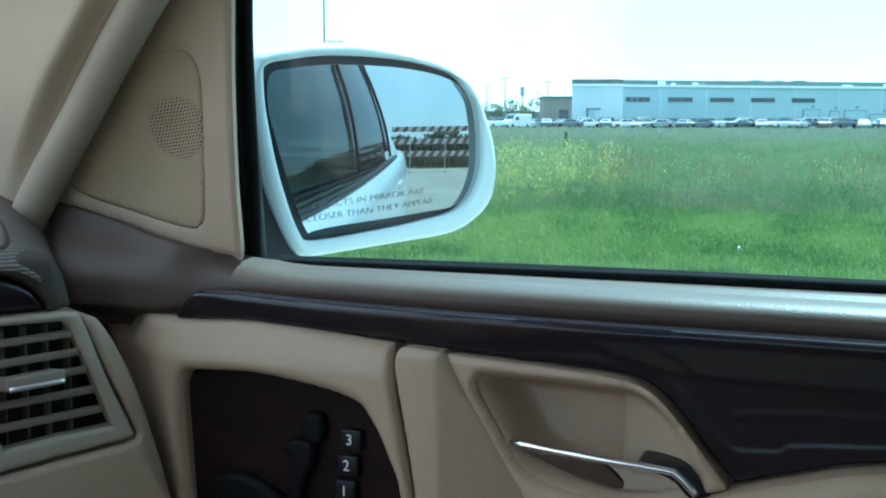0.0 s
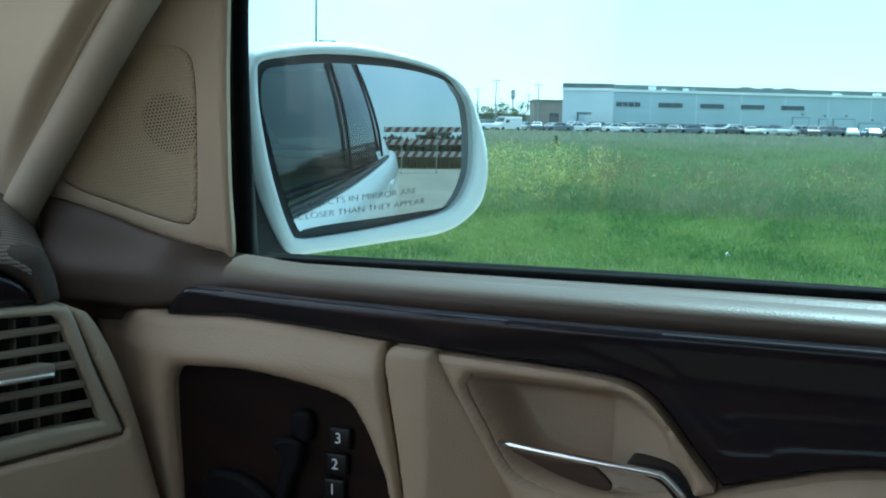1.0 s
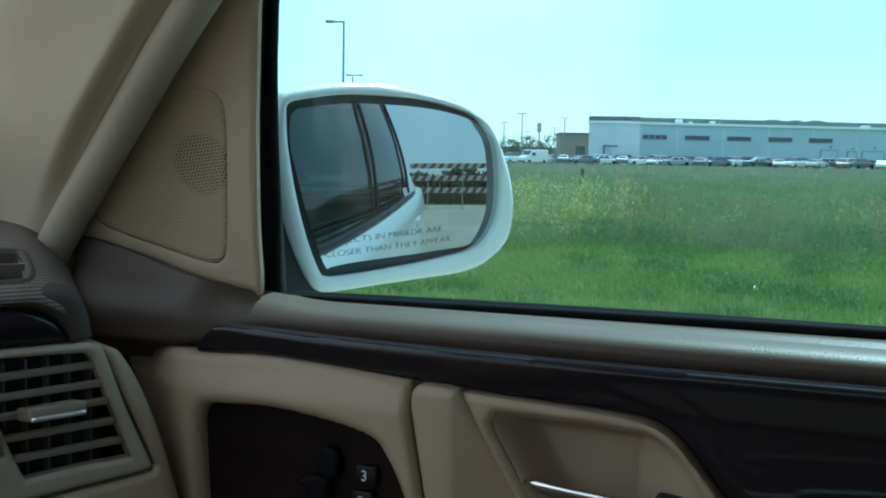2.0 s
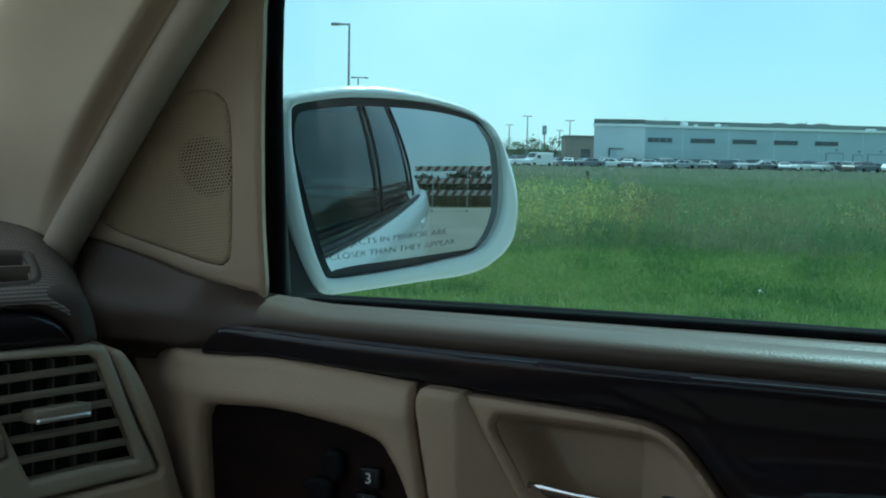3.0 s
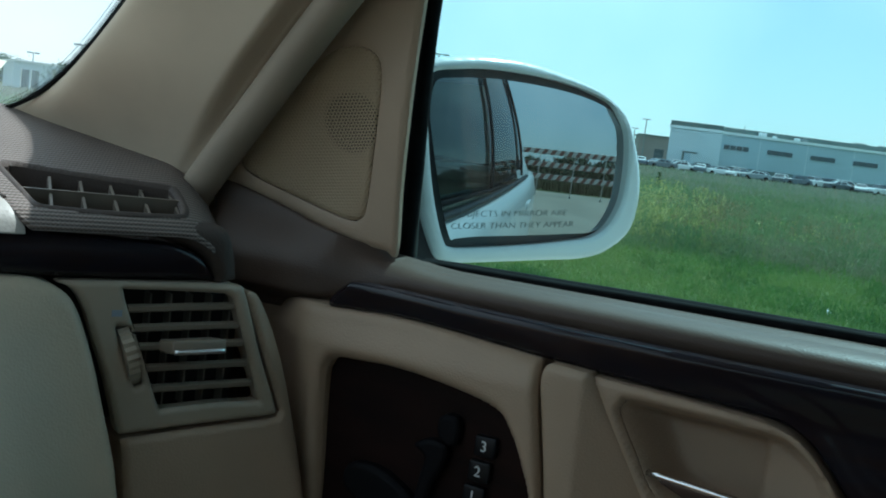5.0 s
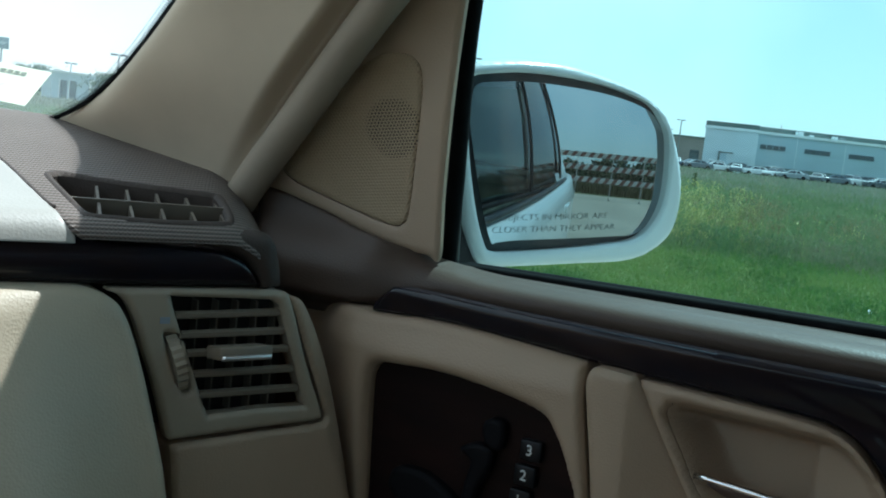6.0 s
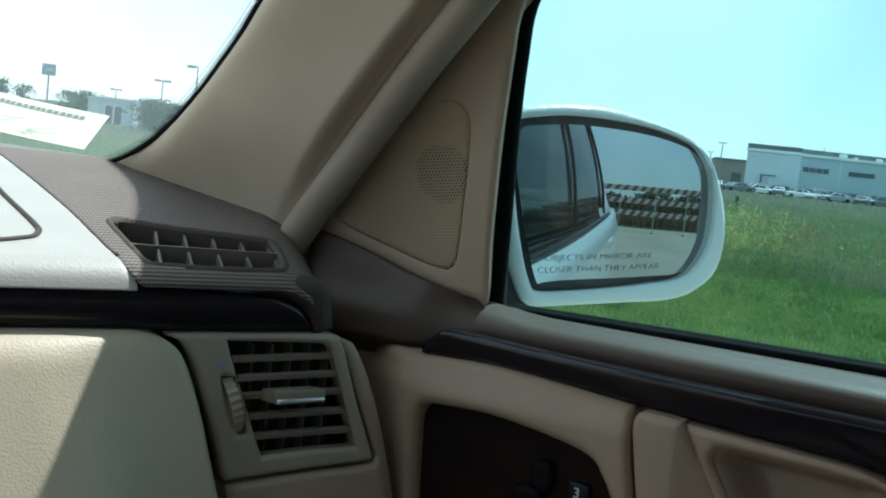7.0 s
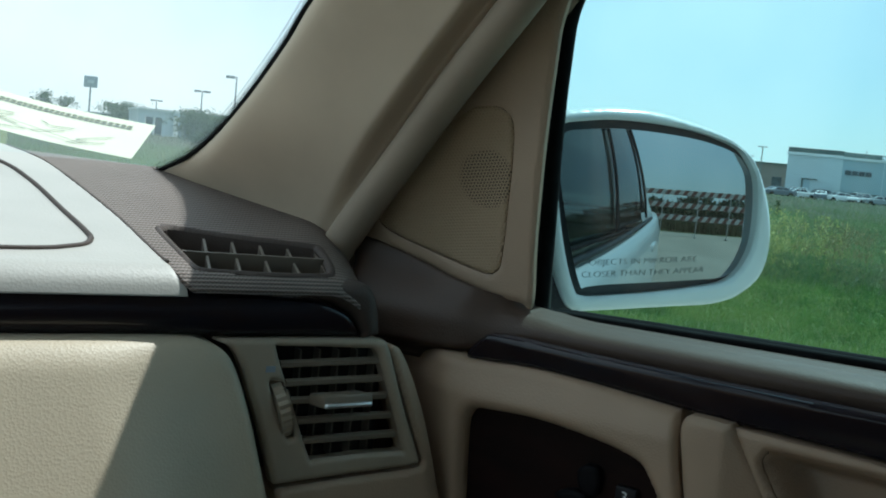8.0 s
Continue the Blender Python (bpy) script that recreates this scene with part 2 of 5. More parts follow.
# ---- shape helpers ----
def spline(pts, steps=6, closed=True):
    """A smooth curve through control points (any dimension); a point listed twice in a row is a sharp corner."""
    p = [np.array(q, float) for q in pts]
    n, out = len(p), []
    for i in range(n if closed else n - 1):
        a, b = p[i], p[(i + 1) % n]
        if np.allclose(a, b):
            continue
        z, c = p[i - 1] if (closed or i > 0) else 2 * a - b, p[(i + 2) % n] if (closed or i + 2 < n) else 2 * b - a
        ta = np.zeros_like(a) if np.allclose(z, a) else (b - z) / 2
        tb = np.zeros_like(a) if np.allclose(b, c) else (c - a) / 2
        if np.allclose(z, a):
            ta = (b - a) * 0.9
        if np.allclose(b, c):
            tb = (b - a) * 0.9
        for k in range(steps):
            t = k / steps
            out.append((2 * t**3 - 3 * t**2 + 1) * a + (t**3 - 2 * t**2 + t) * ta + (-2 * t**3 + 3 * t**2) * b + (t**3 - t**2) * tb)
    if not closed:
        out.append(p[-1])
    return np.array(out)


def distance(pts, poly):
    """Signed distance (negative inside) of points to a closed polygon, and the nearest points on it."""
    a, b = poly, np.roll(poly, -1, 0)
    best, near = np.full(len(pts), 1e9), np.zeros_like(pts)
    inside = np.zeros(len(pts), bool)
    for p, q in zip(a, b):
        d = q - p
        k = np.clip(((pts - p) @ d) / max(d @ d, 1e-12), 0, 1)
        c = p + k[:, None] * d
        r = np.hypot(*(pts - c).T)
        m = r < best
        best[m], near[m] = r[m], c[m]
        cross = (p[1] > pts[:, 1]) != (q[1] > pts[:, 1])
        if abs(d[1]) > 1e-12:
            inside ^= cross & (pts[:, 0] < d[0] * (pts[:, 1] - p[1]) / d[1] + p[0])
    return np.where(inside, -best, best), near


def mesh_from(name, verts, faces, smooth=True):
    me = bpy.data.meshes.new(name)
    me.from_pydata([tuple(map(float, v)) for v in verts], [], [tuple(map(int, f)) for f in faces])
    if smooth:
        me.polygons.foreach_set("use_smooth", np.ones(len(me.polygons), bool))
    me.update()
    return me


def part(name, data, mat, parent, label=""):
    """One mesh (a mesh or a bmesh) as an object under a thing or a part."""
    if isinstance(data, bmesh.types.BMesh):
        me = bpy.data.meshes.new(name)
        data.to_mesh(me)
        data.free()
        data = me
    ob = new(name, data)
    for m in mat if isinstance(mat, (list, tuple)) else [mat]:
        data.materials.append(m)
    ob.parent = parent
    return tagged(ob, label)


def thing(name, m, label, category, group="", kind=""):
    ob = new(name)
    ob.matrix_basis = m
    ob.empty_display_size = 0.05
    return tagged(ob, label, category, group, kind)


def pad_mesh(outline, height, place="front", res=0.0025, r=0.004, depth=0.012, holes=(), hole_r=None, step=6):
    """A plate with a smooth outline, rounded rim and thickness over a plane: 'front' looks along -y (x, z given), 'top' along +z (x, y given)."""
    poly = spline(outline, step)
    cuts = [spline(h, step) for h in holes]
    lo, hi = poly.min(0) - res, poly.max(0) + res
    nx, ny = int((hi[0] - lo[0]) / res) + 2, int((hi[1] - lo[1]) / res) + 2
    gx, gy = np.meshgrid(lo[0] + np.arange(nx) * res, lo[1] + np.arange(ny) * res, indexing="ij")
    pts = np.stack([gx.ravel(), gy.ravel()], 1)
    mid = pts.reshape(nx, ny, 2)[:-1, :-1].reshape(-1, 2) + res / 2
    sm = distance(mid, poly)[0]
    for c in cuts:
        sm = np.maximum(sm, -distance(mid, c)[0])
    keep = (sm < 0).reshape(nx - 1, ny - 1)
    idx = np.arange(nx * ny).reshape(nx, ny)
    i, j = np.nonzero(keep)
    quads = np.stack([idx[i, j], idx[i + 1, j], idx[i + 1, j + 1], idx[i, j + 1]], 1)
    pk = np.pad(keep, 1)
    around = pk[:-1, :-1].astype(int) + pk[1:, :-1] + pk[:-1, 1:] + pk[1:, 1:]
    around = around.ravel()
    used = np.unique(quads)
    rim = used[around[used] < 4]
    d, near = distance(pts[rim], poly)
    which = np.zeros(len(rim), int)
    best = np.abs(d)
    for k, c in enumerate(cuts):
        dc, nc = distance(pts[rim], c)
        m = np.abs(dc) < best
        best[m], near[m], which[m] = np.abs(dc)[m], nc[m], k + 1
    pts[rim] = near
    p = pts[used]
    sd = -distance(p, poly)[0]
    drop = r - np.sqrt(np.maximum(0, r * r - (r - np.clip(sd, 0, r)) ** 2)) if r else np.zeros(len(p))
    hr = r if hole_r is None else hole_r
    for c in cuts:
        dh = distance(p, c)[0]
        if hr:
            drop = np.maximum(drop, hr - np.sqrt(np.maximum(0, hr * hr - (hr - np.clip(dh, 0, hr)) ** 2)))
    h = np.array([height(x, y) for x, y in p])
    into = 1 if place == "front" else -1
    z = h + into * drop
    co = np.stack([p[:, 0], z, p[:, 1]], 1) if place == "front" else np.stack([p[:, 0], p[:, 1], z], 1)
    back_map = np.full(nx * ny, -1)
    back_map[used] = np.arange(len(used))
    faces = back_map[quads]
    if depth:
        edges = {}
        for f in faces:
            for u, v in ((f[0], f[1]), (f[1], f[2]), (f[2], f[3]), (f[3], f[0])):
                if (v, u) in edges:
                    del edges[(v, u)]
                else:
                    edges[(u, v)] = 1
        ids = sorted({u for e in edges for u in e})
        n0 = len(co)
        top = {u: n0 + k for k, u in enumerate(ids)}
        low = {u: n0 + len(ids) + k for k, u in enumerate(ids)}
        sh = np.zeros(3)
        sh[1 if place == "front" else 2] = into * depth
        co = np.concatenate([co, co[ids], co[ids] + sh])
        skirt = [(top[v], top[u], low[u], low[v]) for u, v in edges]
        faces = list(map(tuple, faces)) + skirt
    return co, faces


def pad(name, parent, mat, outline, height, label="", **kw):
    co, faces = pad_mesh(outline, height, **kw)
    return part(name, mesh_from(name, co, faces), mat, parent, label)


def sweep(name, parent, mat, profile, path, label="", closed=True, cap=True, smooth=True):
    """profile: function of the path's index that gives ring points in space."""
    rings = [np.array(profile(k), float) for k in range(path)]
    m = len(rings[0])
    verts = np.concatenate(rings)
    faces = []
    for k in range(path - 1):
        for i in range(m if closed else m - 1):
            j = (i + 1) % m
            faces.append((k * m + i, k * m + j, (k + 1) * m + j, (k + 1) * m + i))
    if cap and closed:
        faces += [tuple(range(m - 1, -1, -1)), tuple((path - 1) * m + i for i in range(m))]
    return part(name, mesh_from(name, verts, faces, smooth), mat, parent, label)


def tube(name, parent, mat, pts, radius, label="", sides=12, steps=6, closed=False, flat=1.0):
    """A round bar along a smooth curve; radius may be a function of the way along (0 to 1)."""
    c = spline(pts, steps, closed)
    n = len(c)
    rings, up = [], None
    for k in range(n):
        t = c[(k + 1) % n if closed else min(k + 1, n - 1)] - c[k - 1 if (closed or k) else 0]
        t = t / np.linalg.norm(t)
        if up is None:
            up = np.cross(t, (0, 0, 1) if abs(t[2]) < 0.9 else (1, 0, 0))
        up = up - (up @ t) * t
        up /= np.linalg.norm(up)
        side = np.cross(t, up)
        rr = radius(k / (n - 1)) if callable(radius) else radius
        ang = np.arange(sides) * 2 * math.pi / sides
        rings.append(c[k] + rr * (np.cos(ang)[:, None] * up + flat * np.sin(ang)[:, None] * side))
    if closed:
        rings.append(rings[0])
    return sweep(name, parent, mat, lambda k: rings[k], len(rings), label, cap=not closed)


def block(size, bevel=0.0, seg=2, m=None):
    bm = bmesh.new()
    bmesh.ops.create_cube(bm, size=1, matrix=(m or Matrix()) @ Matrix.Diagonal((*size, 1)))
    if bevel:
        bmesh.ops.bevel(bm, geom=bm.edges[:], offset=bevel, segments=seg, affect="EDGES", profile=0.5)
        for f in bm.faces:
            f.smooth = True
    return bm


def text_mesh(body, size, m, extrude=0.0002, thin=0.0):
    cu = bpy.data.curves.new("t", "FONT")
    cu.offset = thin
    cu.body, cu.size, cu.extrude, cu.align_x, cu.align_y = body, size, extrude, "CENTER", "CENTER"
    ob = bpy.data.objects.new("t", cu)
    scene.collection.objects.link(ob)
    bpy.context.view_layer.update()
    me = bpy.data.meshes.new_from_object(ob)
    bpy.data.objects.remove(ob)
    bpy.data.curves.remove(cu)
    me.materials.clear()
    me.transform(m)
    return me


def blend(x, a, b):
    t = min(1.0, max(0.0, (x - a) / (b - a)))
    return t * t * (3 - 2 * t)


# ---- the car: door and dashboard frames ----
DOOR = pose(0, 0, 0.95, 0, 0, 5.5)
DASH = pose(-0.013, -0.098, 0.832, 0, 0, 67)
MIR = pose(0, 0.225, 1.035, 0, 0, 57)

# windscreen edge of the front pillar and the seal tube, in the door's axes, bottom to top
EDGE = [(-0.47, -0.012, 0.064), (-0.41, -0.025, 0.079), (-0.345, -0.04, 0.103), (-0.287, -0.05, 0.144), (-0.228, -0.062, 0.20), (-0.187, -0.072, 0.245), (-0.07, -0.09, 0.35), (0.06, -0.105, 0.43)]
TUBE = [(-0.192, -0.036, -0.012), (-0.159, -0.043, 0.0345), (-0.109, -0.050, 0.0975), (-0.045, -0.058, 0.1775), (0.009, -0.064, 0.2405), (0.088, -0.08, 0.33), (0.22, -0.10, 0.43)]


def build_door():
    door = thing("door_card", DOOR, "tan car door panel with dark wood trim, beside the dashboard", "door panel")

    # top pad under the glass
    prof = [(0.034, -0.06), (0.034, -0.010), (0.030, -0.0065), (0.018, -0.0055), (0.007, -0.0058), (-0.004, -0.0070), (-0.0125, -0.0098), (-0.0175, -0.0138), (-0.0192, -0.0185), (-0.0178, -0.0235), (-0.0135, -0.0290), (-0.008, -0.036), (0.0, -0.06)]
    prof = spline(prof, 3)
    us = [-0.15 + 0.0085 * k for k in range(13)] + [-0.044 + 0.0022 * k for k in range(36)] + [0.036 + 0.02 * k for k in range(54)]
    sail_foot = [(-0.17, 0.050), (-0.150, 0.042), (-0.127, 0.0390), (-0.098, 0.0285), (-0.062, 0.0172), (-0.0246, 0.0092), (0.002, 0.0060), (0.03, 0.000)]
    left_end = [(-0.07, -0.128), (-0.05, -0.130), (-0.03, -0.134), (0.004, -0.146), (0.022, -0.150), (0.05, -0.168)]

    def corner(u, q):
        """The flared front end: q runs from the triangle's foot forward and down."""
        top = float(np.interp(u, [p[0] for p in sail_foot], [p[1] for p in sail_foot]))
        w = top + 0.003 - (top + 0.060) * q
        v = -0.018 - 0.026 * blend(0.03 - w, 0, 0.05) * (1 - 0.55 * blend(u, -0.09, 0.0)) - 0.012 * blend(-u, 0.09, 0.15) + 0.020 * blend(-0.036 - w, 0, 0.012)
        if u < 0.0:
            u = u + (float(np.interp(w, [p[0] for p in left_end], [p[1] for p in left_end])) + 0.15) * (-u / 0.15)
        return u, v, w

    def ring(k):
        u = us[k]
        lift = 0.003 * min(1.0, max(0, u) / 0.5)
        n, out = len(prof), []
        for i, (v, w) in enumerate(prof):
            f = blend(u, -0.040 - 0.030 * max(0.0, i / n - 0.2), 0.030)
            near = (0.0065 * (1 - blend(u, -0.020, 0.060))) * min(1.0, max(0.0, (v + 0.020) / 0.012))
            a = np.array((u, v, w + near + (lift if v > 0.01 else lift * 0.1)))
            if f < 1:
                q = (i / (n - 1) - 0.18) / 0.74
                c = np.array(corner(u, min(1.0, max(0.0, q)))) if 0 <= q <= 1 else np.array((u, 0.0, 0.0 if q < 0 else -0.06))
                if q < 0:
                    c = np.array((u, 0.02, -0.06 + 0.06 * i / (0.18 * n)))
                a = a * f + c * (1 - f)
            out.append(tuple(a))
        return out

    sweep("sill_pad", door, SILL, ring, len(us), "taupe grained vinyl pad below the window, flaring at its front")
    tube("glass_seal", door, RUBBER, [(0.008, 0.034, -0.0065), (0.1, 0.034, -0.005), (0.265, 0.034, -0.0025), (0.475, 0.034, -0.0005), (1.1, 0.034, 0.0)], 0.0042, "black rubber seal along the glass")
    tube("outer_seal", door, RUBBER, [(0.008, 0.058, -0.0085), (0.1, 0.058, -0.0065), (0.265, 0.058, -0.004), (0.475, 0.058, -0.0030), (1.1, 0.058, -0.002)], 0.0050)

    # wood strip widening into a lobe with moulded contours
    top = [(-0.022, -0.040), (-0.006, -0.0225), (0.012, -0.0188), (0.118, -0.0215), (0.284, -0.0228), (0.476, -0.0222), (0.9, -0.021), (0.9, -0.021)]
    low = [(0.9, -0.07), (0.9, -0.07), (0.60, -0.083), (0.479, -0.0955), (0.428, -0.108), (0.394, -0.119), (0.394, -0.119), (0.374, -0.0955), (0.359, -0.0765), (0.343, -0.062), (0.323, -0.0548), (0.285, -0.0520), (0.196, -0.0482), (0.160, -0.0460), (0.051, -0.0385), (0.0, -0.0405)]
    lobe1 = spline([(0.27, -0.02), (0.302, -0.0383), (0.321, -0.0461), (0.3465, -0.0531), (0.3575, -0.0613), (0.3685, -0.0749), (0.3794, -0.0865), (0.390, -0.0963), (0.4005, -0.0980), (0.4275, -0.0951), (0.4755, -0.0874), (0.95, -0.055), (0.95, 0.02), (0.3, 0.02)], 5)
    lobe2 = spline([(0.31, -0.02), (0.3316, -0.0323), (0.3498, -0.0400), (0.3625, -0.0498), (0.3716, -0.0599), (0.3808, -0.0754), (0.3896, -0.0817), (0.3966, -0.0846), (0.4082, -0.0790), (0.44, -0.070), (0.95, -0.045), (0.95, 0.02), (0.35, 0.02)], 5)

    crest = spline(top[:-1], 10, False)

    def wood_h(u, w):
        c = -0.046 - 0.26 * (max(w, -0.055) + 0.036) - 0.001 * math.sin(max(0, min(1, (w + 0.05) / 0.03)) * math.pi)
        d = max(0.0, float(np.interp(u, crest[:, 0], crest[:, 1])) - w)
        if d < 0.0042:
            c += 0.42 * (0.0042 - d)
        return c

    co, faces = pad_mesh(top + low, wood_h, res=0.0018, r=0.0022, depth=0.012)
    q = co[:, [0, 2]]
    d1, d2 = -distance(q, lobe1)[0], -distance(q, lobe2)[0]
    smooth = lambda x: x * x * (3 - 2 * x)
    fade = smooth(np.clip((np.interp(q[:, 0], crest[:, 0], crest[:, 1]) - q[:, 1] - 0.006) / 0.012, 0, 1))
    co[:, 1] += fade * (0.0008 * smooth(np.clip(d1 / 0.007 + 0.5, 0, 1)) - 0.0004 * np.exp(-(d1 / 0.0016) ** 2) + 0.0003 * smooth(np.clip(d2 / 0.008 + 0.5, 0, 1)) - 0.0004 * np.exp(-(d2 / 0.0015) ** 2))
    part("wood_trim", mesh_from("wood_trim", co, faces), WOOD, door, "glossy dark burl wood strip")

    # front pad with the opening for the seat controls
    opening = [(-0.0095, -0.085), (-0.004, -0.079), (0.010, -0.0772), (0.060, -0.0762), (0.128, -0.0862), (0.147, -0.1015), (0.160, -0.128), (0.168, -0.155), (0.178, -0.25), (0.165, -0.28), (0.01, -0.28), (-0.004, -0.25), (-0.0075, -0.179), (-0.0118, -0.10)]
    pad("front_pad", door, TAN, [(-0.114, -0.047), (-0.104, -0.0405), (-0.021, -0.0415), (0.051, -0.039), (0.150, -0.0455), (0.1605, -0.0485), (0.1625, -0.056), (0.1655, -0.08), (0.178, -0.152), (0.195, -0.3), (0.195, -0.3), (-0.045, -0.3), (-0.045, -0.3), (-0.056, -0.19), (-0.068, -0.13), (-0.092, -0.08)],
        lambda u, w: -0.050 - 0.010 * blend(-w, 0.04, 0.07) + 0.006 * blend(-w, 0.1, 0.25) + 0.034 * blend(0.16 * max(0.0, -0.05 - w) - u, 0.028, 0.092), "smooth tan vinyl door pad", holes=[opening], r=0.007, hole_r=0.010, depth=0.03, res=0.0018)
    panel = pad("control_panel", door, PANEL_WOOD, [(-0.016, -0.07), (0.06, -0.07), (0.14, -0.08), (0.175, -0.15), (0.185, -0.285), (0.0, -0.285), (-0.016, -0.18)], lambda u, w: -0.043, "dark red-brown wood seat control panel", r=0.001, depth=0.006)
    for k, (u, w) in enumerate(((0.1277, -0.1190), (0.1252, -0.1383), (0.1232, -0.1573))):
        bm = block((0.0170, 0.007, 0.0155), 0.0016, 2, pose(u, -0.0455, w))
        me = bpy.data.meshes.new("button")
        bm.to_mesh(me)
        bm.free()
        me.materials.append(BLACK)
        me.materials.append(WHITE_INK)
        both = bmesh.new()
        both.from_mesh(me)
        t = text_mesh("321"[k], 0.0112, pose(u - 0.0008, -0.0492, w, 90, 0, 0))
        n0 = len(both.faces)
        both.from_mesh(t)
        both.faces.ensure_lookup_table()
        for f in both.faces[n0:]:
            f.material_index = 1
        both.to_mesh(me)
        both.free()
        ob = new("memory_button", me)
        ob.parent = panel
        tagged(ob, "black memory button marked " + "321"[k])
    part("set_button", block((0.0165, 0.006, 0.0120), 0.0015, 2, pose(0.1214, -0.0452, -0.1760)), GREEN_LED, panel, "dark green memory button")
    # seat-shaped switches
    pad("headrest_switch", panel, SWITCH, [(0.0890, -0.1070), (0.0950, -0.1015), (0.1040, -0.1025), (0.1070, -0.1100), (0.1055, -0.1225), (0.0970, -0.1240), (0.0900, -0.1180)], lambda u, w: -0.053, "black headrest-shaped seat switch", r=0.003, depth=0.01, res=0.0015)
    pad("backrest_switch", panel, SWITCH, [(0.0720, -0.1295), (0.0840, -0.1230), (0.0985, -0.1255), (0.0980, -0.1400), (0.0910, -0.1550), (0.0860, -0.1770), (0.0770, -0.1810), (0.0790, -0.1550), (0.0820, -0.1370)], lambda u, w: -0.054, "black backrest-shaped seat switch", r=0.003, depth=0.011, res=0.0015)
    pad("seat_switch", panel, SWITCH, [(0.0180, -0.1580), (0.0410, -0.1550), (0.0640, -0.1640), (0.0780, -0.1760), (0.0760, -0.1910), (0.0410, -0.1880), (0.0160, -0.1760)], lambda u, w: -0.054, "black cushion-shaped seat switch", r=0.004, depth=0.011, res=0.0018)

    # upright grip piece
    pad("grip_piece", door, TAN, [(0.1645, -0.060), (0.1675, -0.0495), (0.175, -0.0468), (0.197, -0.0478), (0.2025, -0.051), (0.2355, -0.103), (0.260, -0.145), (0.34, -0.3), (0.34, -0.3), (0.198, -0.3), (0.198, -0.3), (0.1805, -0.152), (0.1678, -0.08)],
        lambda u, w: -0.060 + 0.55 * max(0.0, u - 0.197 - 0.03 * max(0, -w - 0.05)) + 0.10 * max(0, 0.185 - u), "smooth tan vinyl grip", r=0.006, depth=0.03)

    # pull handle frame and cup
    cup = [(0.2225, -0.073), (0.2250, -0.0645), (0.235, -0.0610), (0.319, -0.0632), (0.335, -0.0665), (0.354, -0.0810), (0.370, -0.108), (0.374, -0.122), (0.362, -0.133), (0.33, -0.141), (0.285, -0.137), (0.262, -0.130), (0.248, -0.117), (0.2370, -0.098)]
    pad("handle_frame", door, TAN, [(0.1995, -0.0500), (0.1995, -0.0500), (0.285, -0.0538), (0.322, -0.0568), (0.342, -0.0640), (0.357, -0.0785), (0.372, -0.0975), (0.391, -0.1215), (0.391, -0.1215), (0.375, -0.127), (0.31, -0.147), (0.278, -0.158), (0.268, -0.162), (0.2465, -0.128), (0.2315, -0.103), (0.206, -0.060)],
        lambda u, w: -0.052 + 0.004 * blend(-w, 0.06, 0.14), "tan vinyl frame round the door handle", holes=[cup], r=0.003, hole_r=0.006, depth=0.02)
    cpoly = spline(cup, 6)

    def cup_h(u, w):
        d = -distance(np.array([[u, w]]), cpoly)[0][0]
        deep = 0.044 * blend(d, 0.0, 0.018)
        if u > 0.3165:
            deep = min(deep, 0.003 + 0.020 * (0.376 - u) / 0.058)
        return -0.0425 + deep

    pad("handle_cup", door, TAN, [(0.295 + 1.02 * (u - 0.295), -0.10 + 1.02 * (w + 0.10)) for u, w in cup], cup_h, "tan recess behind the handle", r=0.0, depth=0.0, res=0.003)
    handle = pad("door_handle", door, CHROME, [(0.2455, -0.1090), (0.2475, -0.1078), (0.30, -0.1090), (0.352, -0.1112), (0.3605, -0.1142), (0.3715, -0.1255), (0.3640, -0.1290), (0.335, -0.1335), (0.3180, -0.1330), (0.300, -0.1255), (0.272, -0.1170)],
                 lambda u, w: -0.050 + 0.014 * blend(-w, 0.107, 0.134) + 0.006 * blend(0.30 - u, 0, 0.06), "chrome door lever", r=0.0015, depth=0.003, res=0.0015)
    tube("lever_edge", handle, CHROME, [(0.2460, -0.0425, -0.1085), (0.30, -0.050, -0.1100), (0.350, -0.052, -0.1120), (0.3605, -0.052, -0.1150), (0.3720, -0.052, -0.1260)], 0.0025, "bright chrome edge")
    # taupe inset stands in for the dark reflection on the chrome
    pad("lever_shade_inset", handle, TAUPE, [(0.2560, -0.1112), (0.2800, -0.1115), (0.3080, -0.1130), (0.3175, -0.1205), (0.3225, -0.1315), (0.3120, -0.1325), (0.2870, -0.1265), (0.2660, -0.1170)],
        lambda u, w: -0.0525 + 0.014 * blend(-w, 0.107, 0.134) + 0.006 * blend(0.30 - u, 0, 0.06), "dark inset standing for shade and reflection on the lever", r=0.001, depth=0.001, res=0.0015)
    pad("handle_housing", door, BLACK, [(0.3330, -0.1140), (0.3350, -0.1075), (0.3350, -0.1075), (0.3545, -0.1085), (0.3640, -0.1110), (0.3705, -0.1165), (0.3800, -0.1275), (0.3800, -0.1275), (0.3680, -0.1300), (0.3570, -0.1200), (0.3460, -0.1160)], lambda u, w: -0.0500, "black housing behind the lever", r=0.002, depth=0.02, res=0.002)

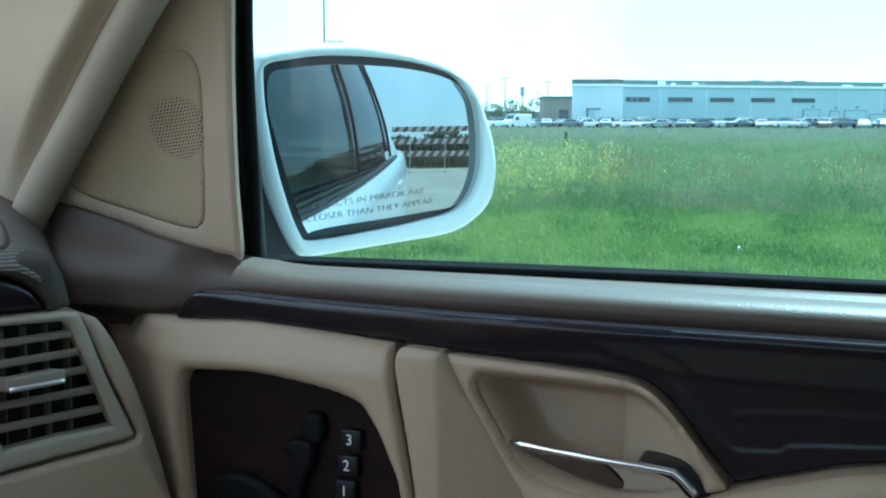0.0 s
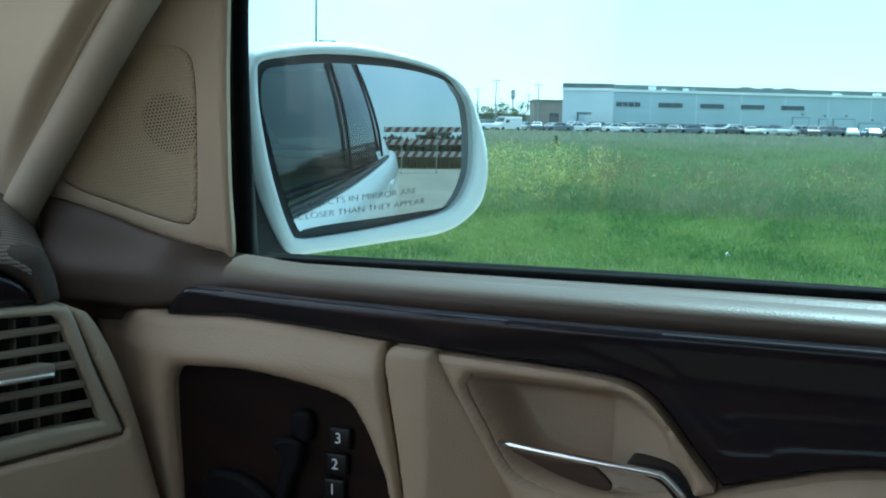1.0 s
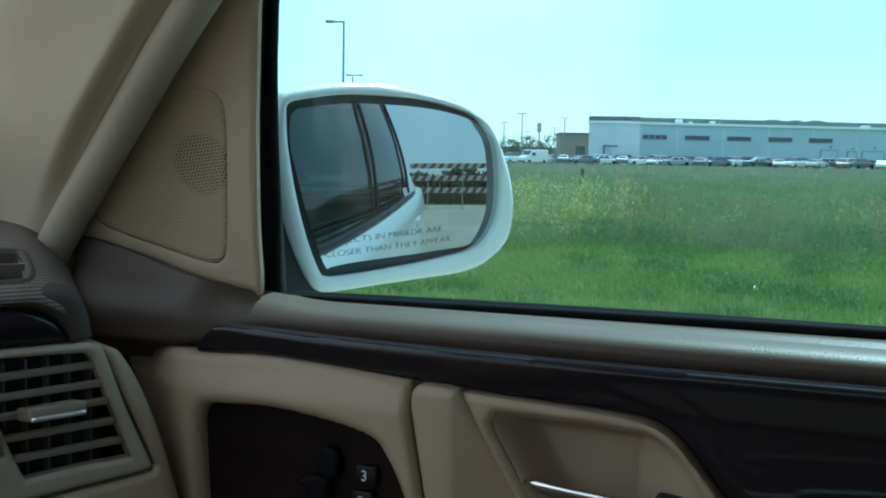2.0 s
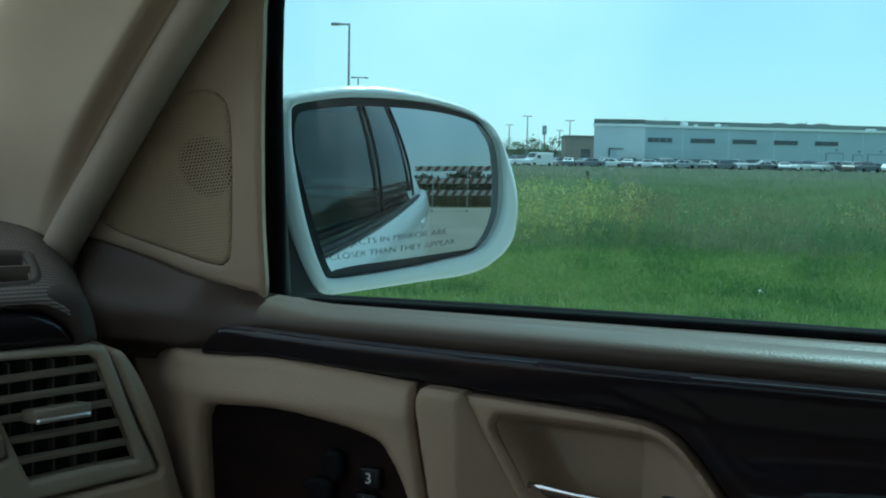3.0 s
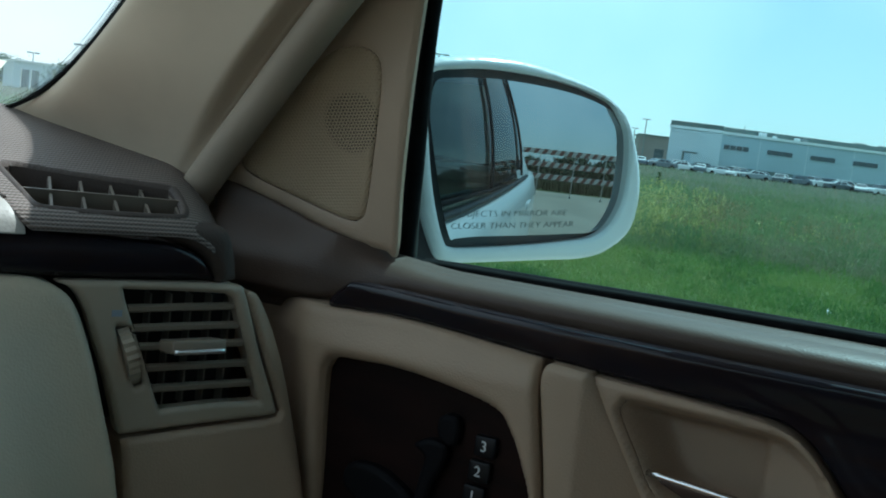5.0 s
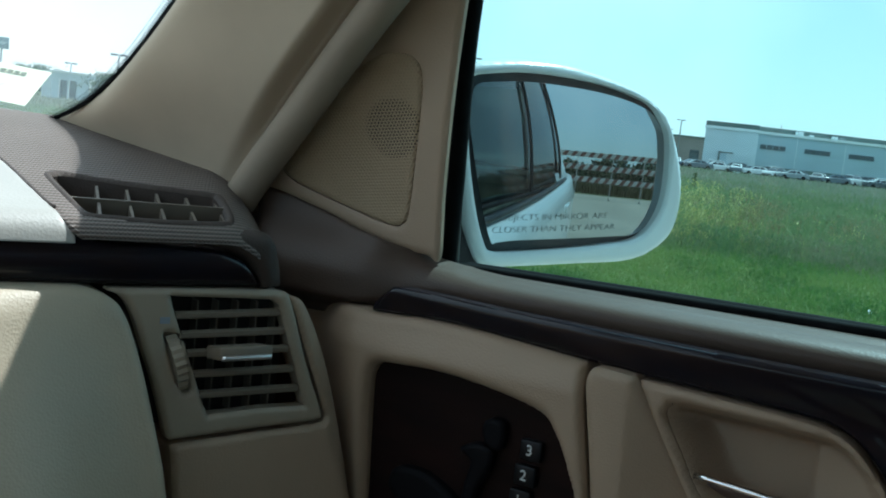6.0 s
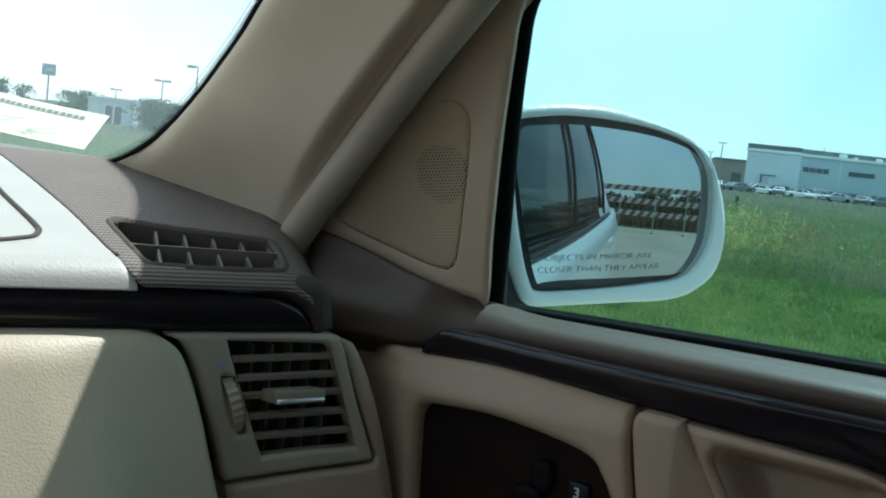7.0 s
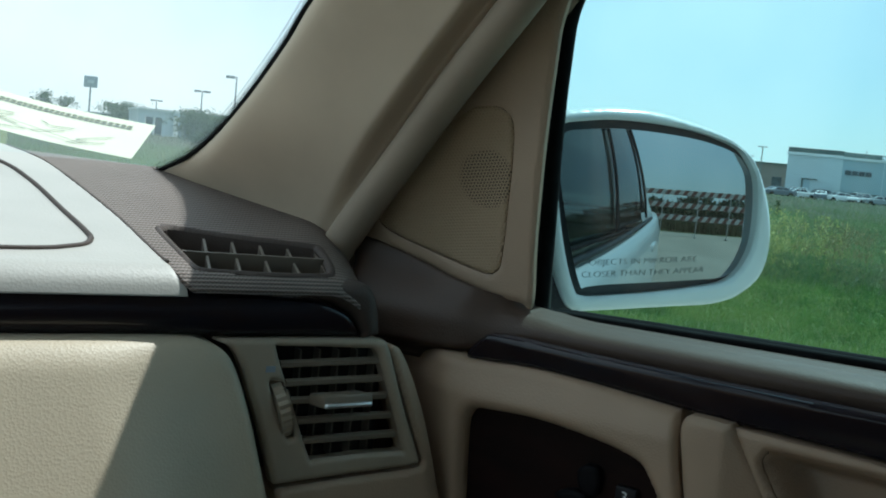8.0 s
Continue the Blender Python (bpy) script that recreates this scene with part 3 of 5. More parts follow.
    # armrest swelling out below
    pad("armrest", door, TAN, [(0.22, -0.182), (0.255, -0.1655), (0.31, -0.1490), (0.375, -0.1285), (0.394, -0.1215), (0.43, -0.1105), (0.48, -0.0980), (0.60, -0.085), (0.9, -0.072), (0.9, -0.072), (0.9, -0.33), (0.9, -0.33), (0.30, -0.33), (0.30, -0.33)],
        lambda u, w: -0.064 - 0.03 * blend(-w - 0.1, 0.0, 0.17), "tan vinyl armrest", r=0.010, depth=0.05, res=0.004)
    part("lower_panel", block((1.05, 0.05, 0.62), 0.01, 2, pose(0.47, 0.030, -0.36)), TAN, door, "tan lower door panel")

    # front triangle with the speaker grille
    def sail_h(u, w):
        return -0.008 - 0.10 * max(0.0, w) - 0.016 * blend(0.62 * w - u, 0.085, 0.175)

    grille = [(-0.048, 0.1560), (-0.036, 0.1605), (-0.0255, 0.1612), (-0.0155, 0.1570), (-0.0105, 0.1430), (-0.0120, 0.098), (-0.0163, 0.038), (-0.0220, 0.0262), (-0.0318, 0.0236), (-0.060, 0.0292), (-0.091, 0.038), (-0.122, 0.0500), (-0.132, 0.062), (-0.122, 0.085), (-0.090, 0.125)]
    pad("front_triangle", door, TAN, [(-0.175, 0.030), (-0.150, 0.0400), (-0.127, 0.0370), (-0.098, 0.0263), (-0.062, 0.0148), (-0.0246, 0.0068), (0.002, 0.0042), (0.0125, 0.0038), (0.0128, 0.06), (0.0165, 0.14), (0.0225, 0.20), (0.031, 0.240), (0.06, 0.30), (0.16, 0.40), (0.13, 0.41), (0.02, 0.29), (-0.06, 0.215), (-0.132, 0.125), (-0.185, 0.060)],
        sail_h, "tan triangular trim at the window's front", holes=[grille], r=0.003, hole_r=0.0015, depth=0.0045, res=0.003)
    # unseen plate, added to stop sun leaking in under the front triangle
    pad("outer_sun_block", door, BLACK, [(-0.22, -0.05), (-0.012, -0.05), (-0.012, 0.14), (-0.008, 0.20), (0.002, 0.245), (0.03, 0.29), (-0.06, 0.235), (-0.15, 0.14), (-0.22, 0.06)], lambda u, w: 0.030 - 0.10 * max(0.0, w), "unseen black outer triangle blocking sunlight behind the mirror foot", r=0.002, depth=0.006, res=0.006)
    small = [(-0.120 + (u + 0.120) * 0.9900, 0.150 + (w - 0.150) * 0.9925) for u, w in grille]
    pad("speaker_grille", door, GRILLE, small, lambda u, w: sail_h(u, w) + 0.0008, "perforated tan speaker grille", r=0.0015, depth=0.004, res=0.002)

    # window frame
    tube("window_channel", door, RUBBER, [(0.0050, 0.026, -0.01), (0.0075, 0.020, 0.06), (0.0105, 0.010, 0.14), (0.0145, 0.003, 0.20), (0.0235, -0.004, 0.250), (0.062, -0.018, 0.302), (0.175, -0.04, 0.385), (0.35, -0.055, 0.425), (0.7, -0.06, 0.43), (1.03, -0.05, 0.415)], 0.0070, "black rubber channel round the window", sides=10)
    tube("window_frame", door, BLACK, [(-0.008, 0.045, -0.02), (-0.008, 0.036, 0.06), (-0.008, 0.026, 0.14), (-0.005, 0.018, 0.20), (0.006, 0.010, 0.255), (0.048, -0.006, 0.315), (0.165, -0.03, 0.40), (0.35, -0.045, 0.442), (0.7, -0.05, 0.447), (1.03, -0.04, 0.43)], 0.013, "black window frame", sides=10)

    # the pane
    def pane(k):
        u = -0.02 + 0.83 * k / 12
        hi = min(0.43, 0.27 + 1.0 * max(0, u))
        return [(u, 0.043 - 0.16 * w * w / 0.43 - 0.07 * w, w) for w in (hi, 0.37 * hi / 0.43, 0.3 * hi / 0.43, 0.2 * hi / 0.43, 0.1 * hi / 0.43, 0.0, -0.05)]

    sweep("window_pane", door, GLASS, pane, 13, "clear door window", closed=False)
    return door


def build_pillar():
    pil = thing("pillar_trim", DOOR, "tan cloth-covered windscreen pillar beside the dashboard", "pillar trim")
    e, t = spline(EDGE, 5, False), spline(TUBE, 5, False)
    n = 34
    ee = np.array([[np.interp(k / (n - 1), np.linspace(0, 1, len(e)), e[:, i]) for i in range(3)] for k in range(n)])
    tt = np.array([[np.interp(k / (n - 1), np.linspace(0, 1, len(t)), t[:, i]) for i in range(3)] for k in range(n)])

    def ring(k):
        a, b = ee[k] + np.array((0.0035, 0.001, -0.0025)), tt[k] + np.array((-0.0140, 0.008, 0.0100))
        swell = 0.10 + 0.90 * blend(k / (n - 1), 0.10, 0.42)
        out = []
        # a narrow face along the windscreen, a soft crease, a broad face, then a roll into the groove beside the seal
        for q in (0, 0.06, 0.12, 0.17, 0.21, 0.25, 0.30, 0.38, 0.48, 0.58, 0.68, 0.76, 0.82, 0.87, 0.905, 0.93, 0.95, 0.965, 0.98, 0.99, 1.0):
            bulge = math.sin(math.pi / 2 * min(1.0, q / 0.27)) * (1 - 0.18 * blend(q, 0.27, 0.90)) * (1 - 0.60 * blend(q, 0.92, 1.0))
            out.append(a + (b - a) * q + np.array((0.006, -0.040, 0.004)) * bulge * swell)
        out += [b + np.array((0.006, 0.030, -0.004)), b + np.array((0.030, 0.040, -0.012)), a + np.array((0.01, 0.03, -0.005))]
        return out

    sweep("pillar_cover", pil, TAN_CLOTH, ring, n, "tan pillar cover")
    tube("door_seal", pil, SEAL_CLOTH, TUBE, 0.0150, "grey-tan cloth-covered door seal", sides=16)
    part("door_jamb", block((0.5, 0.02, 0.40), 0.004, 2, pose(-0.30, 0.035, -0.19)), TAUPE, pil, "dark taupe jamb behind the dashboard end")
    return pil


def build_windscreen():
    ws = thing("windscreen", DOOR, "clear windscreen with a black dotted border", "windscreen")
    e = spline(EDGE, 5, False)

    def row(k):
        a = e[k]
        b = a + np.array((0.0, -1.36, 0))
        return [a + (b - a) * q + np.array((-0.24, 0, -0.01)) * math.sin(math.pi * min(1, max(0, q))) ** 0.6 for q in np.linspace(-0.01, 1.01, 25)]

    p = sweep("pane", ws, SCREEN, row, len(e), "clear windscreen glass under a film that imitates haze", closed=False)
    p.visible_shadow = False

    def strip(k):
        a = e[k]
        away = np.array((-0.7, -0.35, 0.35)) * 0.0042
        base = a + np.array((0.006, -0.004, -0.004))
        return [base, base + away * 1.1, base + away * 1.1 + np.array((0, 0.002, 0.001)), base + np.array((0, 0.003, 0))]

    sweep("black_border", ws, RUBBER, strip, len(e), "black border of the windscreen")
    verts, faces = [], []
    c = spline(EDGE[1:6], 34, False)
    away = np.array((-0.7, -0.35, 0.35))
    for k in range(len(c) - 1):
        b = c[k] + np.array((0.006, -0.004, -0.004))
        t = c[k + 1] - c[k]
        # a tooth on the border and a small dot beyond it
        for start, end, wide, tip in ((0.0044, 0.0086, 0.40, 0.16), (0.0098, 0.0116, 0.22, 0.16)):
            n0 = len(verts)
            verts += [b - t * wide + away * start, b + t * wide + away * start, b + t * tip + away * end, b - t * tip + away * end]
            faces.append((n0, n0 + 1, n0 + 2, n0 + 3))
    part("border_dots", mesh_from("border_dots", verts, faces, False), RUBBER, ws, "black dots along the border")
    return ws


def dash_top(u, y):
    return 0.140 + 0.15 * y - 0.10 * max(0.0, y - 0.30) ** 2


def build_dash():
    dash = thing("dashboard", DASH, "taupe dashboard with tan glovebox, wood strip and air vents", "dashboard")
    slot = [(-0.180, 0.116), (-0.1755, 0.1255), (-0.169, 0.129), (-0.130, 0.112), (-0.074, 0.0925), (-0.0675, 0.083), (-0.0765, 0.040), (-0.085, 0.0165), (-0.093, 0.0110), (-0.134, 0.0095), (-0.172, 0.0145), (-0.179, 0.019), (-0.180, 0.045)]

    def top_h(u, y):
        roll = 0.0065 * max(0.0, (0.010 - y) / 0.0145) ** 2.2
        return max(0.1050 + 0.1 * y, dash_top(u, y) - roll - 0.045 * min(1.0, max(0.0, (u - 0.28 * y + 0.091) / 0.053)) ** 2.2)

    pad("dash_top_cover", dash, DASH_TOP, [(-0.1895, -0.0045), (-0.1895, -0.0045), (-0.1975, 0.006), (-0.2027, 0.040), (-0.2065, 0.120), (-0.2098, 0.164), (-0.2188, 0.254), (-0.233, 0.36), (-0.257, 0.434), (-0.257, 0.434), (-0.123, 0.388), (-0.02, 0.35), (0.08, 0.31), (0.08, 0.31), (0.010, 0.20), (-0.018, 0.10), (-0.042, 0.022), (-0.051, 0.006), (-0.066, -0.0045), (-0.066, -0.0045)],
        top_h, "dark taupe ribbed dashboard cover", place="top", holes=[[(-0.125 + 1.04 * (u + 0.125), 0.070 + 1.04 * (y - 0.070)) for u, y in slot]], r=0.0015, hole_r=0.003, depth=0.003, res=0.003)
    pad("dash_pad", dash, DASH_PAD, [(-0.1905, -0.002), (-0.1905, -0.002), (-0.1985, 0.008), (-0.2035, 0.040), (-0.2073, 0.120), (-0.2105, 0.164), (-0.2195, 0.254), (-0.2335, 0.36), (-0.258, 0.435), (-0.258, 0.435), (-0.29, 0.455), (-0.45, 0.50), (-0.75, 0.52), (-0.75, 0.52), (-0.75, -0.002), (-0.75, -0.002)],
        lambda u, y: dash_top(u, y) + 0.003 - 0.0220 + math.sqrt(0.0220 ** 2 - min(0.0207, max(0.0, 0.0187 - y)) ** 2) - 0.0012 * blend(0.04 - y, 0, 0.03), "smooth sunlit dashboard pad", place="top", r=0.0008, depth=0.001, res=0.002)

    tube("pad_seam", dash, DASH_TRIM, [(u, y, dash_top(u, y) + 0.0022) for u, y in ((-0.2005, 0.022), (-0.2032, 0.040), (-0.2070, 0.120), (-0.2102, 0.164), (-0.2192, 0.254), (-0.2332, 0.36), (-0.2575, 0.435))], 0.0013, "dark seam between pad and ribbed cover", sides=8)
    tube("airbag_seam", dash, DASH_TRIM, [(u, y, dash_top(u, y) + 0.0032) for u, y in ((-0.70, 0.036), (-0.50, 0.036), (-0.31, 0.0365), (-0.258, 0.049), (-0.244, 0.068), (-0.243, 0.092), (-0.249, 0.155), (-0.259, 0.26), (-0.278, 0.338), (-0.33, 0.40), (-0.5, 0.43), (-0.70, 0.43))], 0.0022, "dark seam of the airbag cover")

    # body behind
    prof = spline([(0.040, 0.128), (0.050, 0.10), (0.055, 0.05), (0.06, -0.1), (0.09, -0.4), (0.45, -0.4), (0.45, 0.12), (0.2, 0.135)], 3)

    def body_ring(k):
        u = -0.75 + 0.69 * k / 20
        return [(u, y, w - 0.004) for y, w in prof]

    sweep("dash_body", dash, DASH_TRIM, body_ring, 21, "dark taupe dashboard body")
    pad("end_piece", dash, DASH_TRIM, [(-0.0580, 0.0955), (-0.0580, 0.0955), (-0.0590, 0.1010), (-0.0690, 0.1140), (-0.084, 0.1220), (-0.105, 0.1262), (-0.105, 0.1262), (-0.100, 0.1385), (-0.080, 0.1380), (-0.0600, 0.1370), (-0.0490, 0.1300), (-0.0420, 0.1180), (-0.0385, 0.1060), (-0.0370, 0.0955), (-0.0370, 0.0955)], lambda u, w: -0.0035 + 0.014 * blend(u, -0.058, -0.036), "taupe end of the dashboard", r=0.010, depth=0.020, res=0.002)
    pad("wood_strip", dash, WOOD, [(-0.75, 0.0995), (-0.75, 0.0995), (-0.0610, 0.0975), (-0.0595, 0.0995), (-0.0710, 0.1125), (-0.0850, 0.1200), (-0.105, 0.1240), (-0.175, 0.1275), (-0.21, 0.1310), (-0.75, 0.1325), (-0.75, 0.1325)], lambda u, w: 0.004 - 0.006 * math.sin(math.pi * min(1, max(0, (w - 0.098) / 0.032))), "glossy dark wood dashboard strip", r=0.003, depth=0.01, res=0.0018)

    # glovebox lid: flush beside the vent, swelling out further on, its top edge rolled over
    def lid_h(u, w):
        s, k = max(0.0, 0.0985 - w), blend(-u - 0.14 - 0.15 * w, 0.0, 0.11)
        return -0.004 - 0.010 * k - (0.20 + 0.36 * k) * min(0.2, s) + (0.004 + 0.010 * k) * (1 - math.sqrt(max(0.0, 1 - (1 - min(1.0, s / 0.020)) ** 2)))

    pad("glovebox_lid", dash, TAN_LEATHER, [(-0.75, 0.0983), (-0.75, 0.0983), (-0.30, 0.0983), (-0.25, 0.0983), (-0.21, 0.0981), (-0.185, 0.0970), (-0.166, 0.0895), (-0.1565, 0.078), (-0.149, 0.058), (-0.1425, 0.0355), (-0.137, 0.012), (-0.131, -0.014), (-0.1275, -0.035), (-0.121, -0.10), (-0.113, -0.30), (-0.113, -0.30), (-0.75, -0.30), (-0.75, -0.30)],
        lid_h, "tan grained leather glovebox lid", r=0.005, depth=0.045, res=0.003)

    # side vent
    hole = [(-0.1245, 0.0885), (-0.1190, 0.0905), (-0.060, 0.0892), (-0.0465, 0.0870), (-0.0400, 0.074), (-0.0175, 0.0130), (-0.0190, 0.0092), (-0.050, 0.0085), (-0.0870, 0.0062), (-0.0925, 0.0082), (-0.1080, 0.046)]
    slit = [(-0.1278, 0.0640), (-0.1225, 0.0652), (-0.1165, 0.0630), (-0.1110, 0.0440), (-0.1050, 0.0255), (-0.1080, 0.0230), (-0.1122, 0.0240), (-0.1200, 0.0430)]
    vent = pad("side_vent", dash, GREY_TAN, [(-0.172, 0.0958), (-0.172, 0.0958), (-0.060, 0.0960), (-0.0440, 0.0945), (-0.0355, 0.0895), (-0.0190, 0.045), (-0.0012, 0.0035), (-0.0010, -0.0008), (-0.006, -0.0030), (-0.060, -0.0065), (-0.112, -0.0106), (-0.1165, -0.0108), (-0.1200, -0.008), (-0.126, 0.0125), (-0.1334, 0.035), (-0.1412, 0.055), (-0.1488, 0.075), (-0.158, 0.0895)],
               lambda u, w: -0.001, "tan side air vent", holes=[hole, slit], r=0.0035, hole_r=0.003, depth=0.010, res=0.0018)
    # flat dark sheet in place of the shaded depth behind the slats
    part("duct", block((0.106, 0.004, 0.088), 0, 2, pose(-0.082, 0.028, 0.043)), DUCT_SHADE, vent, "dark sheet behind the slats, standing for the duct's shade")
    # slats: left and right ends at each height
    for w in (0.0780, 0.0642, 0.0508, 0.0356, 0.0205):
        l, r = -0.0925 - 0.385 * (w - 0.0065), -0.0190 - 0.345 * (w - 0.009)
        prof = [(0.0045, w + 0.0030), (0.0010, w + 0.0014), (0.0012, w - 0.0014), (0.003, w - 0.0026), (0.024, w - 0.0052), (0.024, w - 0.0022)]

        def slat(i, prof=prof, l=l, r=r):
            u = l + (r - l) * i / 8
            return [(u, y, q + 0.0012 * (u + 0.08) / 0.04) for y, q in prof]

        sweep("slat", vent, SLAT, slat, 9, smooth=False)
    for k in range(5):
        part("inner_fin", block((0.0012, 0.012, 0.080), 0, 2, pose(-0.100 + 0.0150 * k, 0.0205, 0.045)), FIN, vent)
    knob = part("knob", block((0.0390, 0.027, 0.0092), 0.0018, 3, pose(-0.0765, -0.0105, 0.0538, -9, -2, 0)), SLAT, vent, "tan vent knob")
    tube("knob_edge", knob, SATIN, [(-0.0945, -0.0240, 0.0522), (-0.0765, -0.0243, 0.0527), (-0.0585, -0.0240, 0.0532)], 0.0018, "chrome edge on the knob", sides=8)
    # ribbed thumbwheel
    bm = bmesh.new()
    bmesh.ops.create_cone(bm, cap_ends=True, segments=56, radius1=0.026, radius2=0.026, depth=0.0078)
    for v in bm.verts:
        a = math.atan2(v.co.y, v.co.x)
        v.co.xy *= 1.0 - 0.045 * (round(a / (2 * math.pi / 56)) % 2)
    bm.transform(pose(0, 0, 0, 0, 90, 0))
    bm.transform(pose(-0.1162, 0.0195, 0.0440, 0, -17, 0))
    part("thumbwheel", bm, GREY_TAN, vent, "ribbed tan thumbwheel")
    part("dial_mark", block((0.0070, 0.0006, 0.0045), 0, 2, pose(-0.1285, -0.0012, 0.0745)), BLUE_MARK, vent, "pale blue vent symbol")
    # tan panels round the vent
    pad("end_panel", dash, TAN, [(-0.1180, -0.0140), (-0.111, -0.0138), (-0.055, -0.0092), (-0.004, -0.0055), (0.0020, -0.0020), (0.0020, 0.0040), (-0.0160, 0.0460), (-0.0310, 0.0820), (-0.0330, 0.0880), (-0.0270, 0.0890), (-0.0185, 0.0835), (-0.004, 0.0620), (0.0105, 0.0280), (0.0210, -0.012), (0.030, -0.06), (0.045, -0.15), (0.06, -0.30), (0.06, -0.30), (-0.100, -0.30), (-0.100, -0.30), (-0.106, -0.12), (-0.1150, -0.025)],
        lambda u, w: -0.001 - 0.008 * blend(-w, 0, 0.2) + 0.028 * blend(u + 0.40 * w, -0.004, 0.042), "tan panel below and beside the vent", r=0.004, depth=0.05, res=0.0025)

    # defroster vent in the top
    grid = pad("side_defroster", dash, DASH_TRIM, [(-0.186, 0.118), (-0.181, 0.131), (-0.172, 0.1355), (-0.130, 0.117), (-0.070, 0.0975), (-0.0605, 0.092), (-0.0600, 0.083), (-0.071, 0.035), (-0.081, 0.0105), (-0.090, 0.0055), (-0.134, 0.004), (-0.176, 0.009), (-0.184, 0.014), (-0.1855, 0.045)], lambda u, y: dash_top(u, y) + 0.0015, "taupe defroster vent in the dashboard",
                            holes=[slot], place="top", r=0.002, hole_r=0.0032, depth=0.014, res=0.0016)
    bmf = pose(-0.125, 0.075, dash_top(-0.125, 0.075) - 0.03, math.degrees(math.atan(0.15)), 0, 0)
    # dark sheet again, for the shaded depth below the fins
    part("duct", block((0.125, 0.13, 0.003), 0, 2, bmf), DUCT_SHADE, grid, "dark sheet under the fins, standing for the duct's shade")
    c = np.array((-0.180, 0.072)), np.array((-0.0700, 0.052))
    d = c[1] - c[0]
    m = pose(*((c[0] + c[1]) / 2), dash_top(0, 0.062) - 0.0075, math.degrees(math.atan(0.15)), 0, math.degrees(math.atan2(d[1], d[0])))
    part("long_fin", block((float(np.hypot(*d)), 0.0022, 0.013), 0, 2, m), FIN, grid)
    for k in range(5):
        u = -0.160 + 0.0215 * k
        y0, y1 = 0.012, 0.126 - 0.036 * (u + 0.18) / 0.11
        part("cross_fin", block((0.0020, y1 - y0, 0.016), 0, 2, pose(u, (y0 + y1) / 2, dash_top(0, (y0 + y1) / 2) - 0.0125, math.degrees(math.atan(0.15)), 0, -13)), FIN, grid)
    return dash


def build_mirror():
    mir = thing("wing_mirror", MIR, "white wing mirror with black rim, fixed to the door outside", "wing mirror")
    outer0 = [(-0.120, 0.072), (-0.112, 0.0815), (-0.086, 0.0875), (-0.050, 0.0915), (-0.004, 0.0910), (0.058, 0.0795), (0.090, 0.066), (0.1075, 0.049), (0.1235, 0.014), (0.1300, -0.020), (0.1250, -0.054), (0.104, -0.0765), (0.075, -0.0880), (0.024, -0.0935), (-0.060, -0.1015), (-0.076, -0.1015), (-0.088, -0.090), (-0.108, -0.045), (-0.121, 0.010), (-0.124, 0.05)]
    outer = [(x * (1.045 if x > 0 else 1.03) + 0.004, z * (1.05 if z > 0 else 1.02) - 0.001) for x, z in outer0]
    rim = [(-0.1137, 0.0612), (-0.1111, 0.0727), (-0.0917, 0.0780), (-0.0458, 0.0836), (0.0271, 0.0816), (0.0821, 0.0705), (0.1010, 0.0560), (0.1125, 0.0372), (0.1170, -0.002), (0.1130, -0.036), (0.0920, -0.0645), (0.05, -0.0750), (-0.0062, -0.0833), (-0.0600, -0.0890), (-0.0719, -0.0885), (-0.0789, -0.0851), (-0.0900, -0.060), (-0.102, -0.019), (-0.1115, 0.030)]
    glass = [(-0.1085, 0.0560), (-0.1040, 0.0665), (-0.0904, 0.0701), (-0.0443, 0.0753), (0.0289, 0.0735), (0.0800, 0.0645), (0.0995, 0.0505), (0.1100, 0.0326), (0.1150, -0.002), (0.1110, -0.0342), (0.0900, -0.0600), (0.05, -0.0668), (-0.0414, -0.0761), (-0.066, -0.0800), (-0.0737, -0.0790), (-0.0887, -0.0411), (-0.1036, 0.0119), (-0.1085, 0.035)]

    def seen_from_cabin(pts, y):
        """Outlines widened in proportion to how deep they lie behind the surround."""
        return [(x + (x + 0.467) * y(x) / 0.943, z + (z - 0.026) * y(x) / 0.943) for x, z in pts]

    glass = seen_from_cabin(glass, lambda x: 0.0065 + 0.045 * x)
    rim = seen_from_cabin(rim, lambda x: 0.003)
    pad("front_bezel", mir, WHITE_PAINT, outer, lambda x, z: 0.0, "white painted mirror surround", holes=[rim], r=0.009, hole_r=0.003, depth=0.010, res=0.0022)
    # domed shell behind
    o = spline(outer, 5)
    cen = np.array((0.0, 0.0))

    def shell(k):
        a = math.pi / 2 * k / 10
        s, y = math.cos(a) ** 0.8 if k < 10 else 0.02, 0.010 + 0.085 * math.sin(a)
        return [(cen[0] + (p[0] - cen[0]) * s, y, cen[1] + (p[1] - cen[1]) * s) for p in o]

    sweep("shell", mir, WHITE_PAINT, shell, 11, "white painted mirror shell", cap=False)
    pad("inner_rim", mir, RIM, [(x * 1.02, z * 1.02) for x, z in rim], lambda x, z: 0.0105 + 0.03 * max(0, x), "dark slate inner rim", r=0.001, depth=0.004, res=0.004)
    YAW, PITCH, RAD = math.tan(radians(1.75)), math.tan(radians(0.45)), 1.4

    def face(x, z):
        return 0.0035 + YAW * x + PITCH * z + (x * x + z * z) / (2 * RAD)

    g = pad("mirror_glass", mir, MIRROR, glass, face, "convex mirror glass with etched lettering", r=0.0, depth=0.0, res=0.003)
    bm = bmesh.new()
    for body, w, x, z in (("OBJECTS IN MIRROR ARE", 0.121, -0.005, -0.0515), ("CLOSER THAN THEY APPEAR", 0.138, -0.003, -0.0630)):
        t = text_mesh(body, 0.0105, Matrix(), thin=-0.00028)
        xs = [v.co.x for v in t.vertices]
